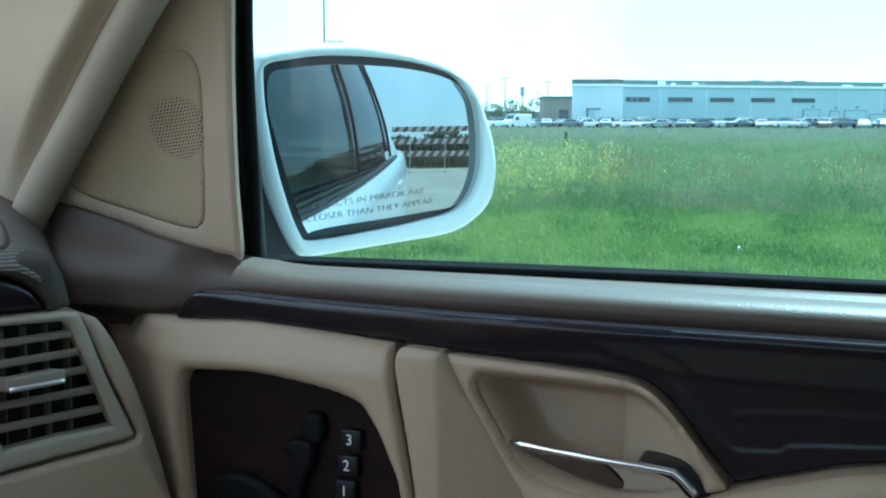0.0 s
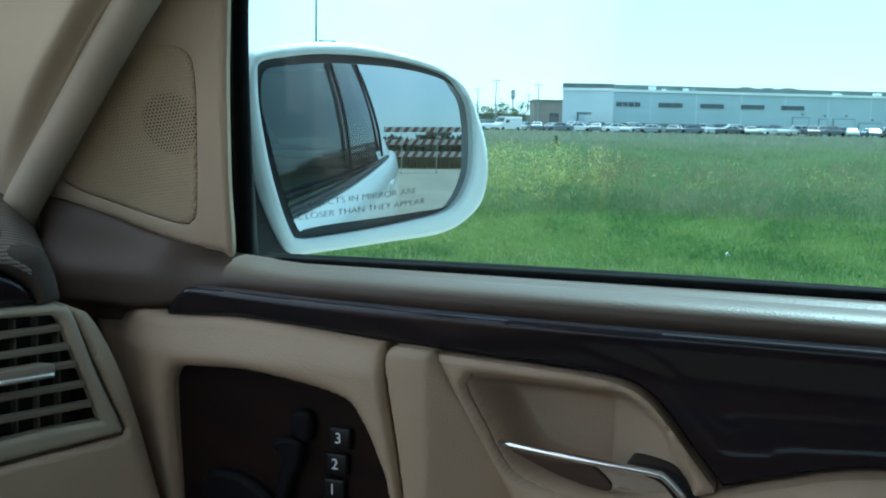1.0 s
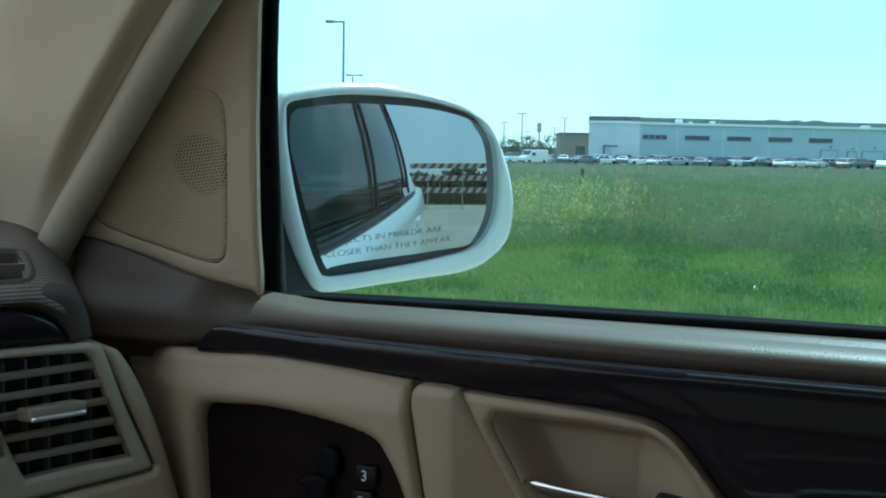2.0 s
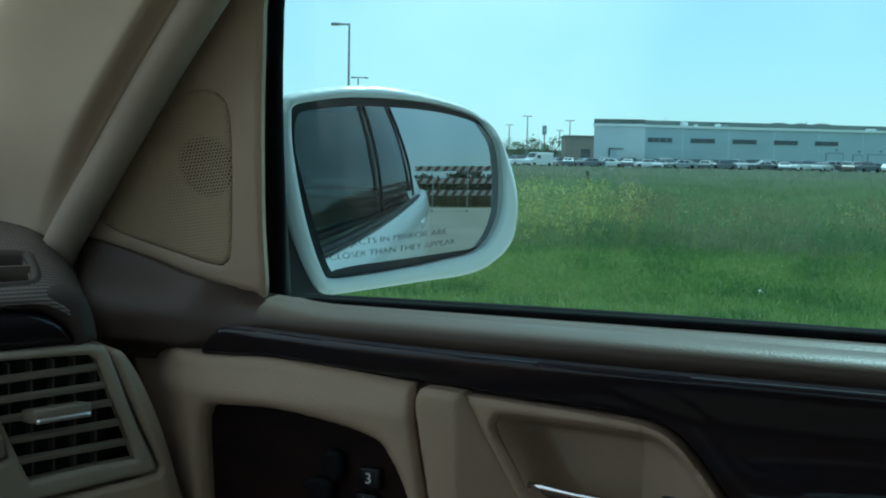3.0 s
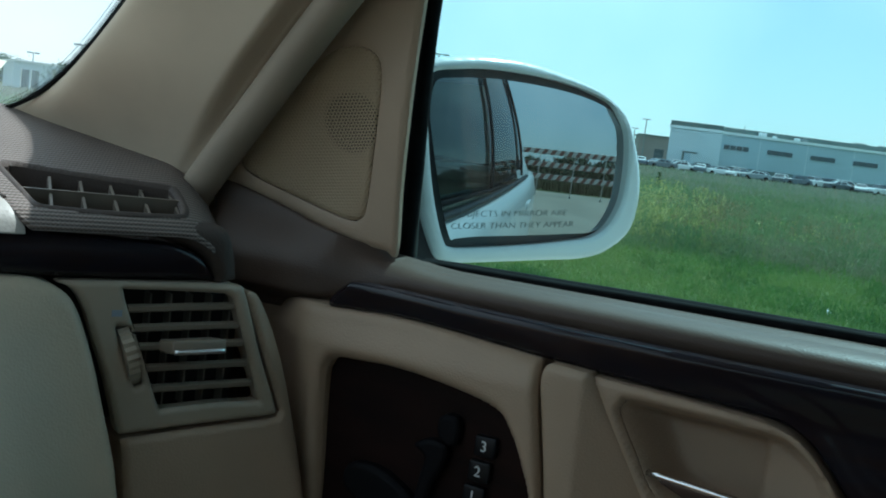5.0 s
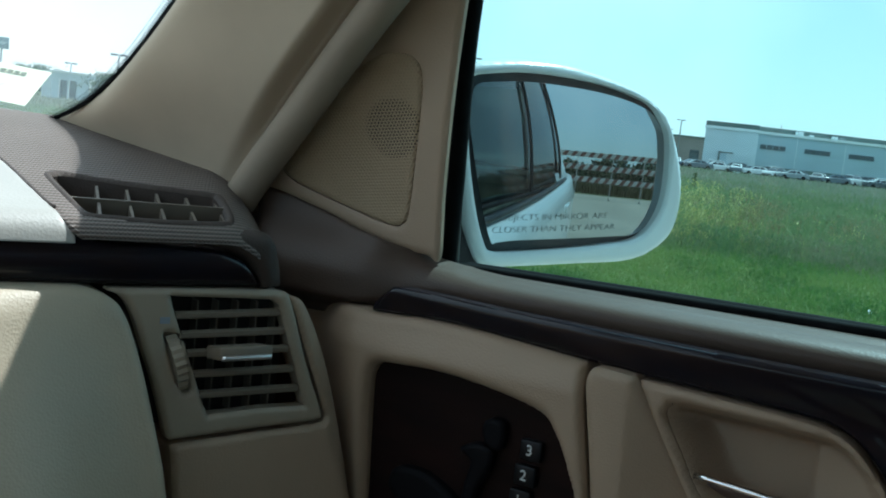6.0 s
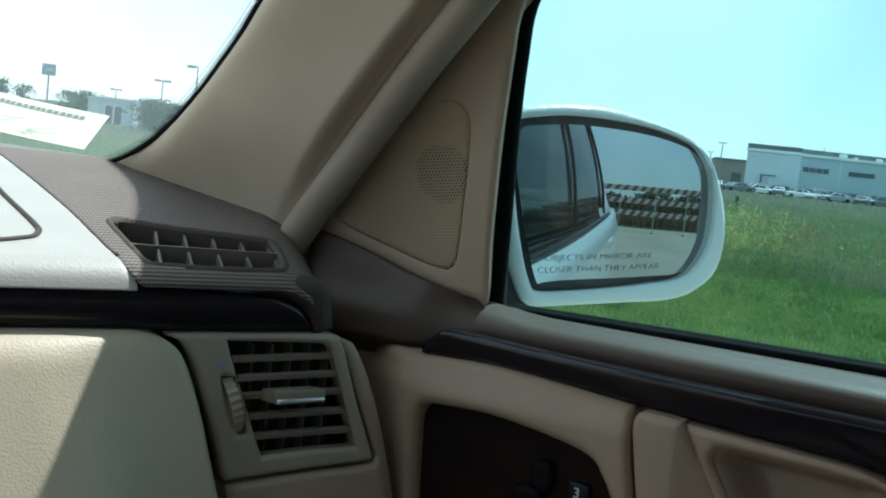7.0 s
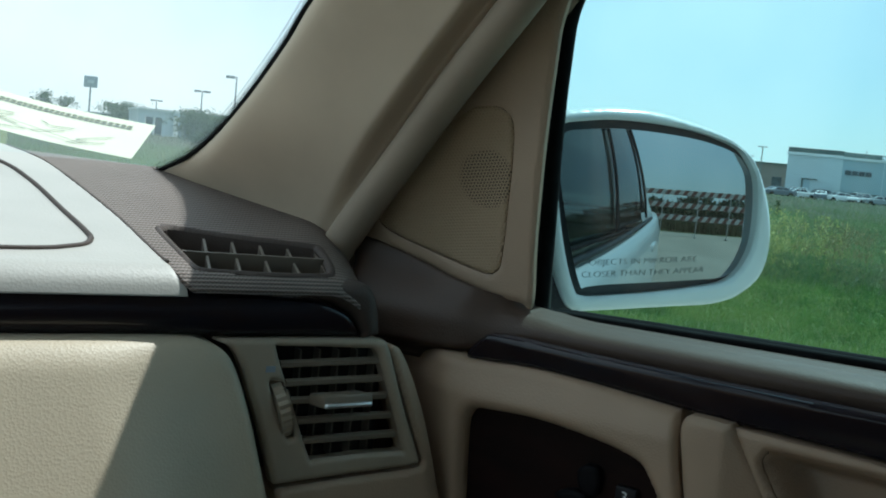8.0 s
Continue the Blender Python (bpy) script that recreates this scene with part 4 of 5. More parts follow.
        k = w / (max(xs) - min(xs))
        for v in t.vertices:
            px = x + v.co.x * k
            pz = z + 0.82 * v.co.y + 0.090 * (px - x)
            v.co = (px, face(px, pz) - 0.0006 + v.co.z * 0.3, pz)
        bm.from_mesh(t)
    part("warning_text", bm, DARK_INK, g, "thin dark warning letters")
    pad("mirror_foot", mir, BLACK, [(-0.24, 0.03), (-0.165, 0.022), (-0.112, 0.008), (-0.100, -0.030), (-0.080, -0.080), (-0.066, -0.104), (-0.12, -0.118), (-0.24, -0.125)], lambda x, z: 0.016, "black mirror foot on the door", r=0.006, depth=0.06, res=0.004)
    return mir


build_door()
build_pillar()
build_windscreen()
build_dash()
build_mirror()
# ---- the rest of the car ----
def build_car_body():
    car = thing("saloon_car", DOOR, "white saloon car with a beige cabin, parked on the road", "car")
    # roof: header at the windscreen, rails along the doors
    us = [0.06, 0.10, 0.2, 0.5, 0.9, 1.3, 1.62]

    def roof_row(k, dz=0.0):
        u = us[k]
        crown = 0.05 * math.sin(math.pi * min(1, (u + 0.1) / 1.8))
        out = []
        for q in np.linspace(0, 1, 17):
            v = -0.085 - 1.25 * q
            out.append((u, v, 0.432 + crown + 0.055 * math.sin(math.pi * q) ** 0.6 + dz))
        return out

    sweep("headliner", car, ROOF_CLOTH, lambda k: roof_row(k), len(us), "beige cloth headliner", closed=False)
    sweep("roof", car, WHITE_PAINT, lambda k: roof_row(k, 0.03) , len(us), "white painted roof", closed=False)
    for side in (0, 1):
        f = (lambda p: p) if side == 0 else (lambda p: (p[0], -1.42 - p[1], p[2]))
        tube("roof_rail", car, WHITE_PAINT, [f(p) for p in ((0.06, -0.085, 0.455), (0.10, -0.085, 0.462), (0.35, -0.09, 0.478), (0.9, -0.09, 0.495), (1.4, -0.10, 0.475), (1.70, -0.12, 0.42))], 0.020, "white roof rail", sides=10)
    tube("header", car, ROOF_CLOTH, [(0.06, -0.10, 0.43), (-0.02, -0.4, 0.45), (-0.05, -0.71, 0.455), (-0.02, -1.0, 0.45), (0.06, -1.3, 0.43)], 0.03, "beige windscreen header", sides=10)

    # flank on the window side: shoulder, rear wing
    def flank(k):
        u = -1.5 + 4.6 * k / 46
        nar = -0.10 * max(0, (u - 1.5) / 1.6) ** 2 - 0.09 * max(0, (-0.2 - u) / 1.3) ** 2
        belt = -0.026 + 0.044 * blend(u, 0.3, 2.2)
        return [(u, 0.050 + nar, belt), (u, 0.072 + nar, belt - 0.004), (u, 0.092 + nar, belt - 0.025), (u, 0.112 + nar, belt - 0.10), (u, 0.122 + nar, belt - 0.25), (u, 0.110 + nar, belt - 0.50), (u, 0.07 + nar, -0.72), (u, 0.00, -0.75)]

    sweep("flank", car, WHITE_PAINT, flank, 47, "white painted car side", closed=False)
    # rear wing above the belt
    def wing(k):
        u = 1.50 + 1.5 * k / 12
        nar = -0.10 * max(0, (u - 1.5) / 1.6) ** 2
        top = 0.38 - 0.40 * blend(u, 1.55, 2.45)
        b = -0.012 + 0.030 * blend(u, 0.2, 2.2)
        lean = -0.17 * (max(top, b + 0.002) - b) / 0.43
        return [(u, 0.052 + nar, b - 0.003), (u, 0.05 + nar + lean * 0.5, (b + max(top, b + 0.002)) / 2), (u, 0.05 + nar + lean, max(top, b + 0.002)), (u, -0.70, max(top, b + 0.002) + 0.03)]

    sweep("rear_wing", car, WHITE_PAINT, wing, 13, "white rear pillar and wing", closed=False)
    # dark side glass behind the front door, centre post and quarter trim
    def rear_glass(k):
        u = 0.83 + 0.87 * k / 8
        hi = 0.43 - 0.33 * blend(u, 1.36, 1.72)
        return [(u, 0.041 - 0.372 * (hi * q) ** 2 - 0.07 * hi * q, 0.005 + hi * q) for q in np.linspace(0, 1, 8)]

    sweep("rear_door_glass", car, DARK_GLASS, rear_glass, 9, "dark tinted rear door glass", closed=False)
    tube("centre_post", car, BLACK, [(0.83, 0.054, -0.01), (0.826, 0.033, 0.15), (0.818, -0.004, 0.30), (0.80, -0.060, 0.45)], 0.0055, "black centre post", sides=10)
    tube("quarter_trim", car, BLACK, [(1.40, -0.046, 0.425), (1.50, -0.005, 0.30), (1.585, 0.031, 0.16), (1.64, 0.052, 0.022)], 0.0065, "black rear window trim", sides=10)
    tube("belt_trim", car, BLACK, [(0.0, 0.074, -0.024), (0.5, 0.074, -0.018), (1.0, 0.074, -0.006), (1.4, 0.073, 0.008), (1.74, 0.069, 0.018)], 0.010, "black belt moulding", sides=8, flat=0.7)
    part("door_pull", block((0.20, 0.03, 0.035), 0.01, 3, pose(1.60, 0.105, -0.10)), WHITE_PAINT, car, "white outer door pull")
    # cabin sides away from the camera's view; tinted panes added to dim the cabin
    part("far_door", block((2.9, 0.06, 0.72), 0.02, 2, pose(0.65, -1.42, -0.37)), TAN, car, "tan far door panel")
    part("floor_pan", block((3.0, 1.42, 0.05), 0, 2, pose(0.6, -0.70, -0.70)), CARPET, car, "brown carpeted floor")
    part("bulkhead", block((0.05, 1.45, 0.72), 0, 2, pose(-0.88, -0.70, -0.36)), BLACK, car, "black bulkhead")
    part("rear_seat", block((0.35, 1.30, 0.62), 0.06, 3, pose(1.75, -0.70, -0.36)), TAN, car, "tan rear seat")
    part("parcel_shelf", block((0.5, 1.30, 0.05), 0.01, 2, pose(2.05, -0.70, -0.03)), TAN, car, "tan parcel shelf")
    tube("far_post", car, ROOF_CLOTH, [(1.03, -1.37, -0.01), (1.03, -1.35, 0.2), (1.02, -1.29, 0.45)], 0.035, "beige far post")
    tube("far_pillar", car, ROOF_CLOTH, [(u, -1.42 - vv, w) for u, vv, w in EDGE[1:]], 0.03, "beige far windscreen pillar")
    def far_glass(k):
        u = 1.06 + 0.62 * k / 6
        return [(u, -1.44 + 0.10 * q, 0.43 * q - 0.01) for q in np.linspace(0, 1, 5)]

    sweep("far_rear_glass", car, DARK_GLASS, far_glass, 7, "unseen far rear glass, tinted dark to dim the cabin", closed=False)
    def far_front(k):
        u = 0.0 + 1.02 * k / 8
        hi = min(0.43, 0.10 + 1.0 * u)
        return [(u, -1.44 + 0.10 * q * hi / 0.43, hi * q - 0.01) for q in np.linspace(0, 1, 5)]

    sweep("far_front_glass", car, DIM_FAR_GLASS, far_front, 9, "unseen far door window, tinted green and dim to darken the cabin", closed=False)
    sweep("rear_screen", car, DARK_GLASS, lambda k: [(1.60 + 0.75 * q, -0.10 - 1.2 * k / 8, 0.47 - 0.46 * q) for q in np.linspace(0, 1, 6)], 9, "unseen rear screen, tinted dark to dim the cabin", closed=False)
    part("bonnet", block((1.15, 1.40, 0.05), 0.02, 3, pose(-1.25, -0.70, -0.03, 0, -4, 0)), WHITE_PAINT, car, "white bonnet")
    part("boot_lid", block((0.75, 1.25, 0.06), 0.02, 3, pose(2.70, -0.70, 0.02)), WHITE_PAINT, car, "white boot lid")
    for u in (-1.0, 2.3):
        for v in (-1.36, -0.04):
            build_wheel(car, u, v)
    return car


def build_wheel(car, u, v):
    bm = bmesh.new()
    bmesh.ops.create_cone(bm, cap_ends=True, segments=32, radius1=0.32, radius2=0.32, depth=0.2, matrix=pose(u, v, -0.63, 90, 0, 0))
    bmesh.ops.bevel(bm, geom=[e for e in bm.edges if e.calc_face_angle(0) > 1], offset=0.03, segments=2, affect="EDGES")
    w = part("tyre", bm, RUBBER, car, "black tyre")
    bm = bmesh.new()
    bmesh.ops.create_cone(bm, cap_ends=True, segments=24, radius1=0.19, radius2=0.17, depth=0.205, matrix=pose(u, v, -0.63, 90, 0, 0))
    part("rim", bm, CHROME, w, "silver wheel rim")
    return w


build_car_body()


def build_paper():
    """A sheet lying against the windscreen, printed side outwards."""
    m = DASH @ Matrix.Translation((-0.142, 0.405, dash_top(0, 0.405) + 0.003))
    sheet = thing("paper_sheet", m, "white printed paper sheet leaning on the dashboard against the windscreen", "paper")
    right, up = Vector((-0.77, 0.62, 0.13)).normalized(), Vector((0.036, 0.055, 0.036)).normalized()
    n = right.cross(up).normalized()

    def at(x, y, lift=0.0):
        return right * x + up * y + n * (lift + 0.004 * math.sin(x * 14))

    W, H = 0.24, 0.075
    nx, ny = 24, 8
    verts = [at(W * i / nx, H * j / ny) for j in range(ny + 1) for i in range(nx + 1)]
    faces = [(j * (nx + 1) + i, j * (nx + 1) + i + 1, (j + 1) * (nx + 1) + i + 1, (j + 1) * (nx + 1) + i) for j in range(ny) for i in range(nx)]
    part("sheet", mesh_from("sheet", verts, faces), PAPER, sheet, "white paper")
    return sheet, at


sheet, sheet_at = build_paper()


def bars(name, parent, mat, rows, at, lift):
    """Rows of plain bars (x, y, width, height, slant) on a surface."""
    verts, faces = [], []
    for x, y, w, h, s in rows:
        k = len(verts)
        verts += [at(x, y, lift), at(x + w, y + s * w, lift), at(x + w, y + s * w + h, lift), at(x, y + h, lift)]
        faces.append((k, k + 1, k + 2, k + 3))
    return part(name, mesh_from(name, verts, faces, False), mat, parent, "olive printed bars")


rng = random.Random(5)
rows, x = [], 0.022
while x < 0.20:
    w = rng.uniform(0.0055, 0.0080)
    if 0.108 < x < 0.114:
        x += 0.008
    rows.append((x, 0.056, w * 0.80, 0.0065, 0.0))
    x += w
bars("heading", sheet, INK, rows, sheet_at, -0.0012)
rows = [(rng.uniform(0.03, 0.19), rng.uniform(0.012, 0.038), rng.uniform(0.01, 0.04), 0.0012, rng.uniform(-0.5, 0.5)) for _ in range(16)] + [(0.06, 0.008, 0.12, 0.0008, 0.15)]
bars("small_print", sheet, INK, rows, sheet_at, -0.0012)

# ---- outside ----
GRASS_SOIL = material("meadow_ground", (0.115, 0.150, 0.055), 0.95, spec=0.1, var=0.3, var_size=2.5, grain=0.6, grain_size=0.05, color2=(0.10, 0.115, 0.055))
ROAD = material("concrete_road", (0.36, 0.32, 0.26), 0.9, spec=0.2, var=0.12, var_size=1.2, grain=0.5, grain_size=0.01)
LOT = material("car_park_asphalt", (0.16, 0.16, 0.16), 0.9, var=0.15, var_size=3.0)
WALL_BLUE = material("pale_blue_metal_wall", (0.38, 0.47, 0.53), 0.6, var=0.06, var_size=6.0)
# lightened wall blue: the end wing's brighter lit face is in the colour
WALL_PALE = material("pale_end_wall", (0.52, 0.58, 0.61), 0.6, var=0.06, var_size=5.0)
# brick brown with distance haze mixed into it as grey
WALL_BROWN = material("hazed_brick_wall", (0.27, 0.235, 0.225), 0.8, var=0.1, var_size=2.0)
# sign colour lifted towards blue to take in the haze
SIGN_BLUE = material("hazy_blue_sign", (0.26, 0.33, 0.38), 0.6, var=0.1, var_size=0.6)
DOCK = material("dark_grey_dock_frame", (0.22, 0.28, 0.31), 0.6, var=0.1, var_size=1.0)
BAND = material("grey_green_roof_band", (0.13, 0.17, 0.16), 0.7, var=0.15, var_size=4.0)
CORNICE = material("white_metal_cornice", (0.70, 0.74, 0.75), 0.5, var=0.05, var_size=3.0)
WINDOW_FAR = material("dark_far_window", (0.075, 0.105, 0.125), 0.2, var=0.3, var_size=1.5)
STEEL = material("grey_steel", (0.22, 0.25, 0.26), 0.5, metal=0.3, var=0.1)
CAR_PAINT = random_material("car_paints", [(0.62, 0.64, 0.64), (0.05, 0.065, 0.075), (0.22, 0.25, 0.26), (0.10, 0.12, 0.14), (0.46, 0.48, 0.48), (0.07, 0.10, 0.14), (0.16, 0.18, 0.19), (0.64, 0.66, 0.66), (0.16, 0.115, 0.11), (0.08, 0.095, 0.10)], 0.38, coat=0.4)
CAR_GLASS = material("car_window", (0.045, 0.055, 0.062), 0.08, spec=0.8, var=0.1)
CAR_TRIM = material("grey_bumper_plastic", (0.10, 0.105, 0.11), 0.6, var=0.1)
LEAF = random_material("tree_leaves", [(0.030, 0.055, 0.012), (0.05, 0.09, 0.02), (0.035, 0.065, 0.02), (0.07, 0.11, 0.03)], 0.7, island=True, translucent=0.25)
BUSH_LEAF = random_material("bush_leaves", [(0.022, 0.040, 0.012), (0.035, 0.055, 0.018), (0.045, 0.050, 0.022)], 0.8, island=True)
VERGE = random_material("dry_verge_blades", [(0.085, 0.080, 0.035), (0.060, 0.065, 0.028), (0.11, 0.095, 0.045)], 0.85, island=True)
BARK = material("tree_bark", (0.10, 0.075, 0.055), 0.9, grain=0.8, grain_size=0.03)
BLADE = random_material("meadow_blades", [(0.103, 0.178, 0.066), (0.076, 0.148, 0.051), (0.135, 0.200, 0.087), (0.089, 0.163, 0.061), (0.168, 0.195, 0.107), (0.085, 0.158, 0.061)], 0.75, island=True, translucent=0.35, patch=(((0.202, 0.192, 0.120), 2.2, 0.40, 0.54), ((0.059, 0.128, 0.046), 1.3, 0.46, 0.60), ((0.189, 0.276, 0.110), 5.0, 0.46, 0.60)))
# far grass: haze is put into the colour as paler, greyer green
HAZED_BLADE = random_material("hazed_far_blades", [(0.189, 0.226, 0.152), (0.158, 0.207, 0.134), (0.230, 0.240, 0.189), (0.195, 0.221, 0.161)], 0.8, island=True, translucent=0.35, patch=(((0.248, 0.229, 0.189), 12.0, 0.42, 0.62), ((0.137, 0.203, 0.116), 6.0, 0.52, 0.70)))
LAWN = random_material("mown_blades", [(0.092, 0.190, 0.034), (0.075, 0.160, 0.030), (0.128, 0.222, 0.048), (0.165, 0.220, 0.066), (0.086, 0.172, 0.032)], 0.75, island=True, translucent=0.35, patch=(((0.172, 0.240, 0.062), 2.5, 0.42, 0.60), ((0.048, 0.118, 0.024), 0.8, 0.48, 0.60)))
STRAND = random_material("pale_grass_strands", [(0.20, 0.27, 0.075), (0.26, 0.30, 0.10), (0.16, 0.25, 0.06), (0.30, 0.30, 0.14)], 0.75, island=True, translucent=0.35)
FLOWER = random_material("yellow_flowers", [(0.50, 0.47, 0.16), (0.33, 0.35, 0.13), (0.58, 0.53, 0.22)], 0.8, island=True)
RUSTY = random_material("rusty_seed_heads", [(0.24, 0.21, 0.10), (0.27, 0.24, 0.12), (0.19, 0.165, 0.07)], 0.8, island=True)
WHITE_RAIL = material("white_rail", (0.60, 0.58, 0.55), 0.6, var=0.08, var_size=0.2)
ORANGE = material("red_orange_sheeting", (0.19, 0.075, 0.055), 0.5, var=0.1, var_size=0.2)


def plate(name, x0, x1, y0, y1, z, mat, label, nx=1, ny=1, kind="structure", bumps=0.0):
    verts, faces = [], []
    for j in range(ny + 1):
        for i in range(nx + 1):
            x, y = x0 + (x1 - x0) * i / nx, y0 + (y1 - y0) * j / ny
            verts.append((x, y, z + (bumps * noise.noise((x * 0.3, y * 0.3, 0)) if bumps else 0)))
    for j in range(ny):
        for i in range(nx):
            k = j * (nx + 1) + i
            faces.append((k, k + 1, k + nx + 2, k + nx + 1))
    ob = new(name, mesh_from(name, verts, faces))
    ob.data.materials.append(mat)
    return tagged(ob, label, name, kind=kind)


plate("ground", -900, 900, -900, 900, -0.03, GRASS_SOIL, "green meadow ground reaching the horizon", 30, 30)
plate("road", -70, 17, -7.5, 5.6, 0.0, ROAD, "pale tan concrete road under the car", 20, 6)
plate("car_park", -130, 60, 128, 162, 0.0, LOT, "grey car park in front of the building")


def blades(name, spots, height, width, mat, label, lean=0.35, segs=2):
    """Many bent blades: spots is an array of x, y; height and width are arrays."""
    n = len(spots)
    g = np.random.default_rng(len(spots))
    ang = g.uniform(0, 2 * math.pi, n)
    bend = g.normal(0, lean, (n, 2)) * height[:, None]
    side = np.stack([np.cos(ang), np.sin(ang)], 1) * width[:, None] / 2
    rows = []
    for k in range(segs + 1):
        t = k / segs
        c = spots + bend * t * t
        z = height * (t - 0.15 * t * t)
        w = 1 - t ** 1.5
        if k < segs:
            rows.append(np.concatenate([c - side * w, z[:, None]], 1))
            rows.append(np.concatenate([c + side * w, z[:, None]], 1))
        else:
            rows.append(np.concatenate([c, z[:, None]], 1))
    m = len(rows)
    co = np.stack(rows, 1).reshape(-1, 3)
    tri = []
    for k in range(segs - 1):
        a = 2 * k
        tri += [(a, a + 1, a + 3), (a, a + 3, a + 2)]
    a = 2 * (segs - 1)
    tri.append((a, a + 1, a + 2))
    f = (np.arange(n)[:, None, None] * m + np.array(tri)[None]).reshape(-1, 3)
    me = bpy.data.meshes.new(name)
    me.vertices.add(len(co))
    me.vertices.foreach_set("co", co.ravel())
    me.loops.add(f.size)
    me.loops.foreach_set("vertex_index", f.ravel().astype(np.int32))
    me.polygons.add(len(f))
    me.polygons.foreach_set("loop_start", np.arange(0, f.size, 3, dtype=np.int32))
    me.update(calc_edges=True)
    me.materials.append(mat)
    return tagged(new(name, me), label, name, kind="stuff")


def scatter(n, near, far, lo, hi, power=1.0, seed=1):
    """Points in the sector between two bearings, thinning with distance."""
    g = np.random.default_rng(seed)
    d = near * (far / near) ** (g.uniform(0, 1, n) ** power)
    b = np.radians(g.uniform(lo, hi, n))
    return np.stack([0.5 + d * np.cos(b), -0.7 + d * np.sin(b)], 1), d


def patches(p, size):
    return np.array([noise.noise((x / size, y / size, 3.3)) for x, y in p])


g = np.random.default_rng(3)
pts, d = scatter(60000, 6.2, 13.5, 84, 128, 0.9, 1)
blades("mown_grass", pts, g.uniform(0.04, 0.13, len(pts)), g.uniform(0.006, 0.012, len(pts)) * d / 9, LAWN, "short bright green mown grass", 0.5)
pts, d = scatter(3600, 6.2, 12.0, 84, 128, 1.3, 6)
keep = patches(pts, 1.3) > -0.12
blades("long_lawn_strands", pts[keep], g.uniform(0.07, 0.17, keep.sum()), g.uniform(0.003, 0.006, keep.sum()) * d[keep] / 8, STRAND, "long pale strands in the mown grass", 0.6, 3)
pts, d = scatter(120000, 11.6, 60, 82, 150, 0.8, 2)
edge = 11.9 + 0.9 * patches(pts, 2.0)
keep = d > edge
pts, d = pts[keep], d[keep]
p1 = patches(pts, 3.0)
rise = np.clip(0.35 + (d - edge[keep]) / 2.0, 0.35, 1.0)
blades("tall_meadow_grass", pts, np.clip(g.normal(0.30, 0.09, len(pts)) + 0.28 * p1, 0.10, 0.80) * rise, g.uniform(0.005, 0.011, len(pts)) * np.maximum(1, d / 16), BLADE, "tall uneven green meadow grass", 0.42)
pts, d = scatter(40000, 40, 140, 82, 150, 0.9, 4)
blades("far_meadow_grass", pts, np.clip(g.normal(0.34, 0.09, len(pts)), 0.15, 0.7) * np.where(d > 95, 1.45, 1.0), g.uniform(0.06, 0.14, len(pts)) * d / 70, HAZED_BLADE, "far meadow grass, haze mixed into its pale green", 0.3, 1)


def weeds(name, clumps, seed, mat, label, heads, size):
    """Clumps of stalks, each topped by small flakes: clumps hold bearing, distance, spread, count, height."""
    q = np.random.default_rng(seed)
    verts, faces, feet, tall = [], [], [], []
    for az, dist, wide, n, top in clumps:
        for _ in range(n):
            b, r = radians(az + q.normal(0, wide)), dist + abs(q.normal(0, 1.1))
            x, y, h = 0.5 + r * math.cos(b), -0.7 + r * math.sin(b), 1.2 * top * q.uniform(0.2, 1.0)
            feet.append((x, y))
            tall.append(h)
            for _ in range(heads):
                c = np.array((x, y, h)) + np.array((q.normal(0, 0.035), q.normal(0, 0.035), -abs(q.normal(0, 0.12)) * h))
                s = q.uniform(*size)
                u, v = q.normal(0, s, 3), q.normal(0, s, 3) * np.array((0.6, 0.6, 1.9))
                k = len(verts)
                verts += [c, c + u, c + u + v, c + v]
                faces.append((k, k + 1, k + 2, k + 3))
    me = mesh_from(name, verts, faces, False)
    me.materials.append(mat)
    tagged(new(name, me), label, name, kind="stuff")
    return np.array(feet), np.array(tall)


f1, h1 = weeds("yellow_weeds", ((114.6, 13.0, 0.8, 60, 0.62), (113.2, 12.8, 0.5, 80, 0.72), (111.8, 13.2, 0.5, 50, 0.60), (110.3, 13.1, 0.7, 140, 0.70), (108.2, 13.6, 0.5, 60, 0.66), (103.0, 13.5, 0.9, 12, 0.42), (97.0, 14.0, 0.8, 14, 0.55), (118.0, 14.0, 3.0, 40, 0.6), (126.0, 15.0, 5.0, 60, 0.55)), 8, FLOWER, "yellow flowering weeds in the meadow", 18, (0.006, 0.011))
f2, h2 = weeds("scattered_weeds", ((110.0, 15.0, 9.0, 120, 0.5), (112.0, 20.0, 12.0, 160, 0.55)), 9, FLOWER, "scattered yellow flowering weeds", 5, (0.006, 0.011))
f3, h3 = weeds("rusty_weeds", ((107.2, 13.2, 0.8, 120, 0.62), (109.0, 13.8, 0.8, 60, 0.6), (104.5, 14.5, 2.5, 70, 0.5), (114.0, 14.2, 2.5, 60, 0.55), (102.7, 13.6, 0.5, 24, 0.45), (96.0, 13.4, 0.9, 60, 0.60), (99.5, 16.0, 1.5, 30, 0.5)), 10, RUSTY, "rust-brown seed heads in the meadow", 18, (0.006, 0.011))
weeds("broadleaf_weeds", ((118.0, 8.2, 9.0, 500, 0.10), (104.0, 8.4, 8.0, 700, 0.11), (106.0, 10.2, 10.0, 800, 0.13)), 14, LAWN, "low broad-leaved weeds among the mown grass", 9, (0.005, 0.011))
weeds("leafy_clumps", ((112.0, 12.4, 6.0, 420, 0.30), (100.0, 12.6, 6.0, 420, 0.28), (108.0, 15.0, 12.0, 700, 0.50), (108.0, 19.0, 14.0, 700, 0.60), (130.0, 14.0, 8.0, 500, 0.5)), 15, BLADE, "leafy green clumps in the meadow", 14, (0.007, 0.014))
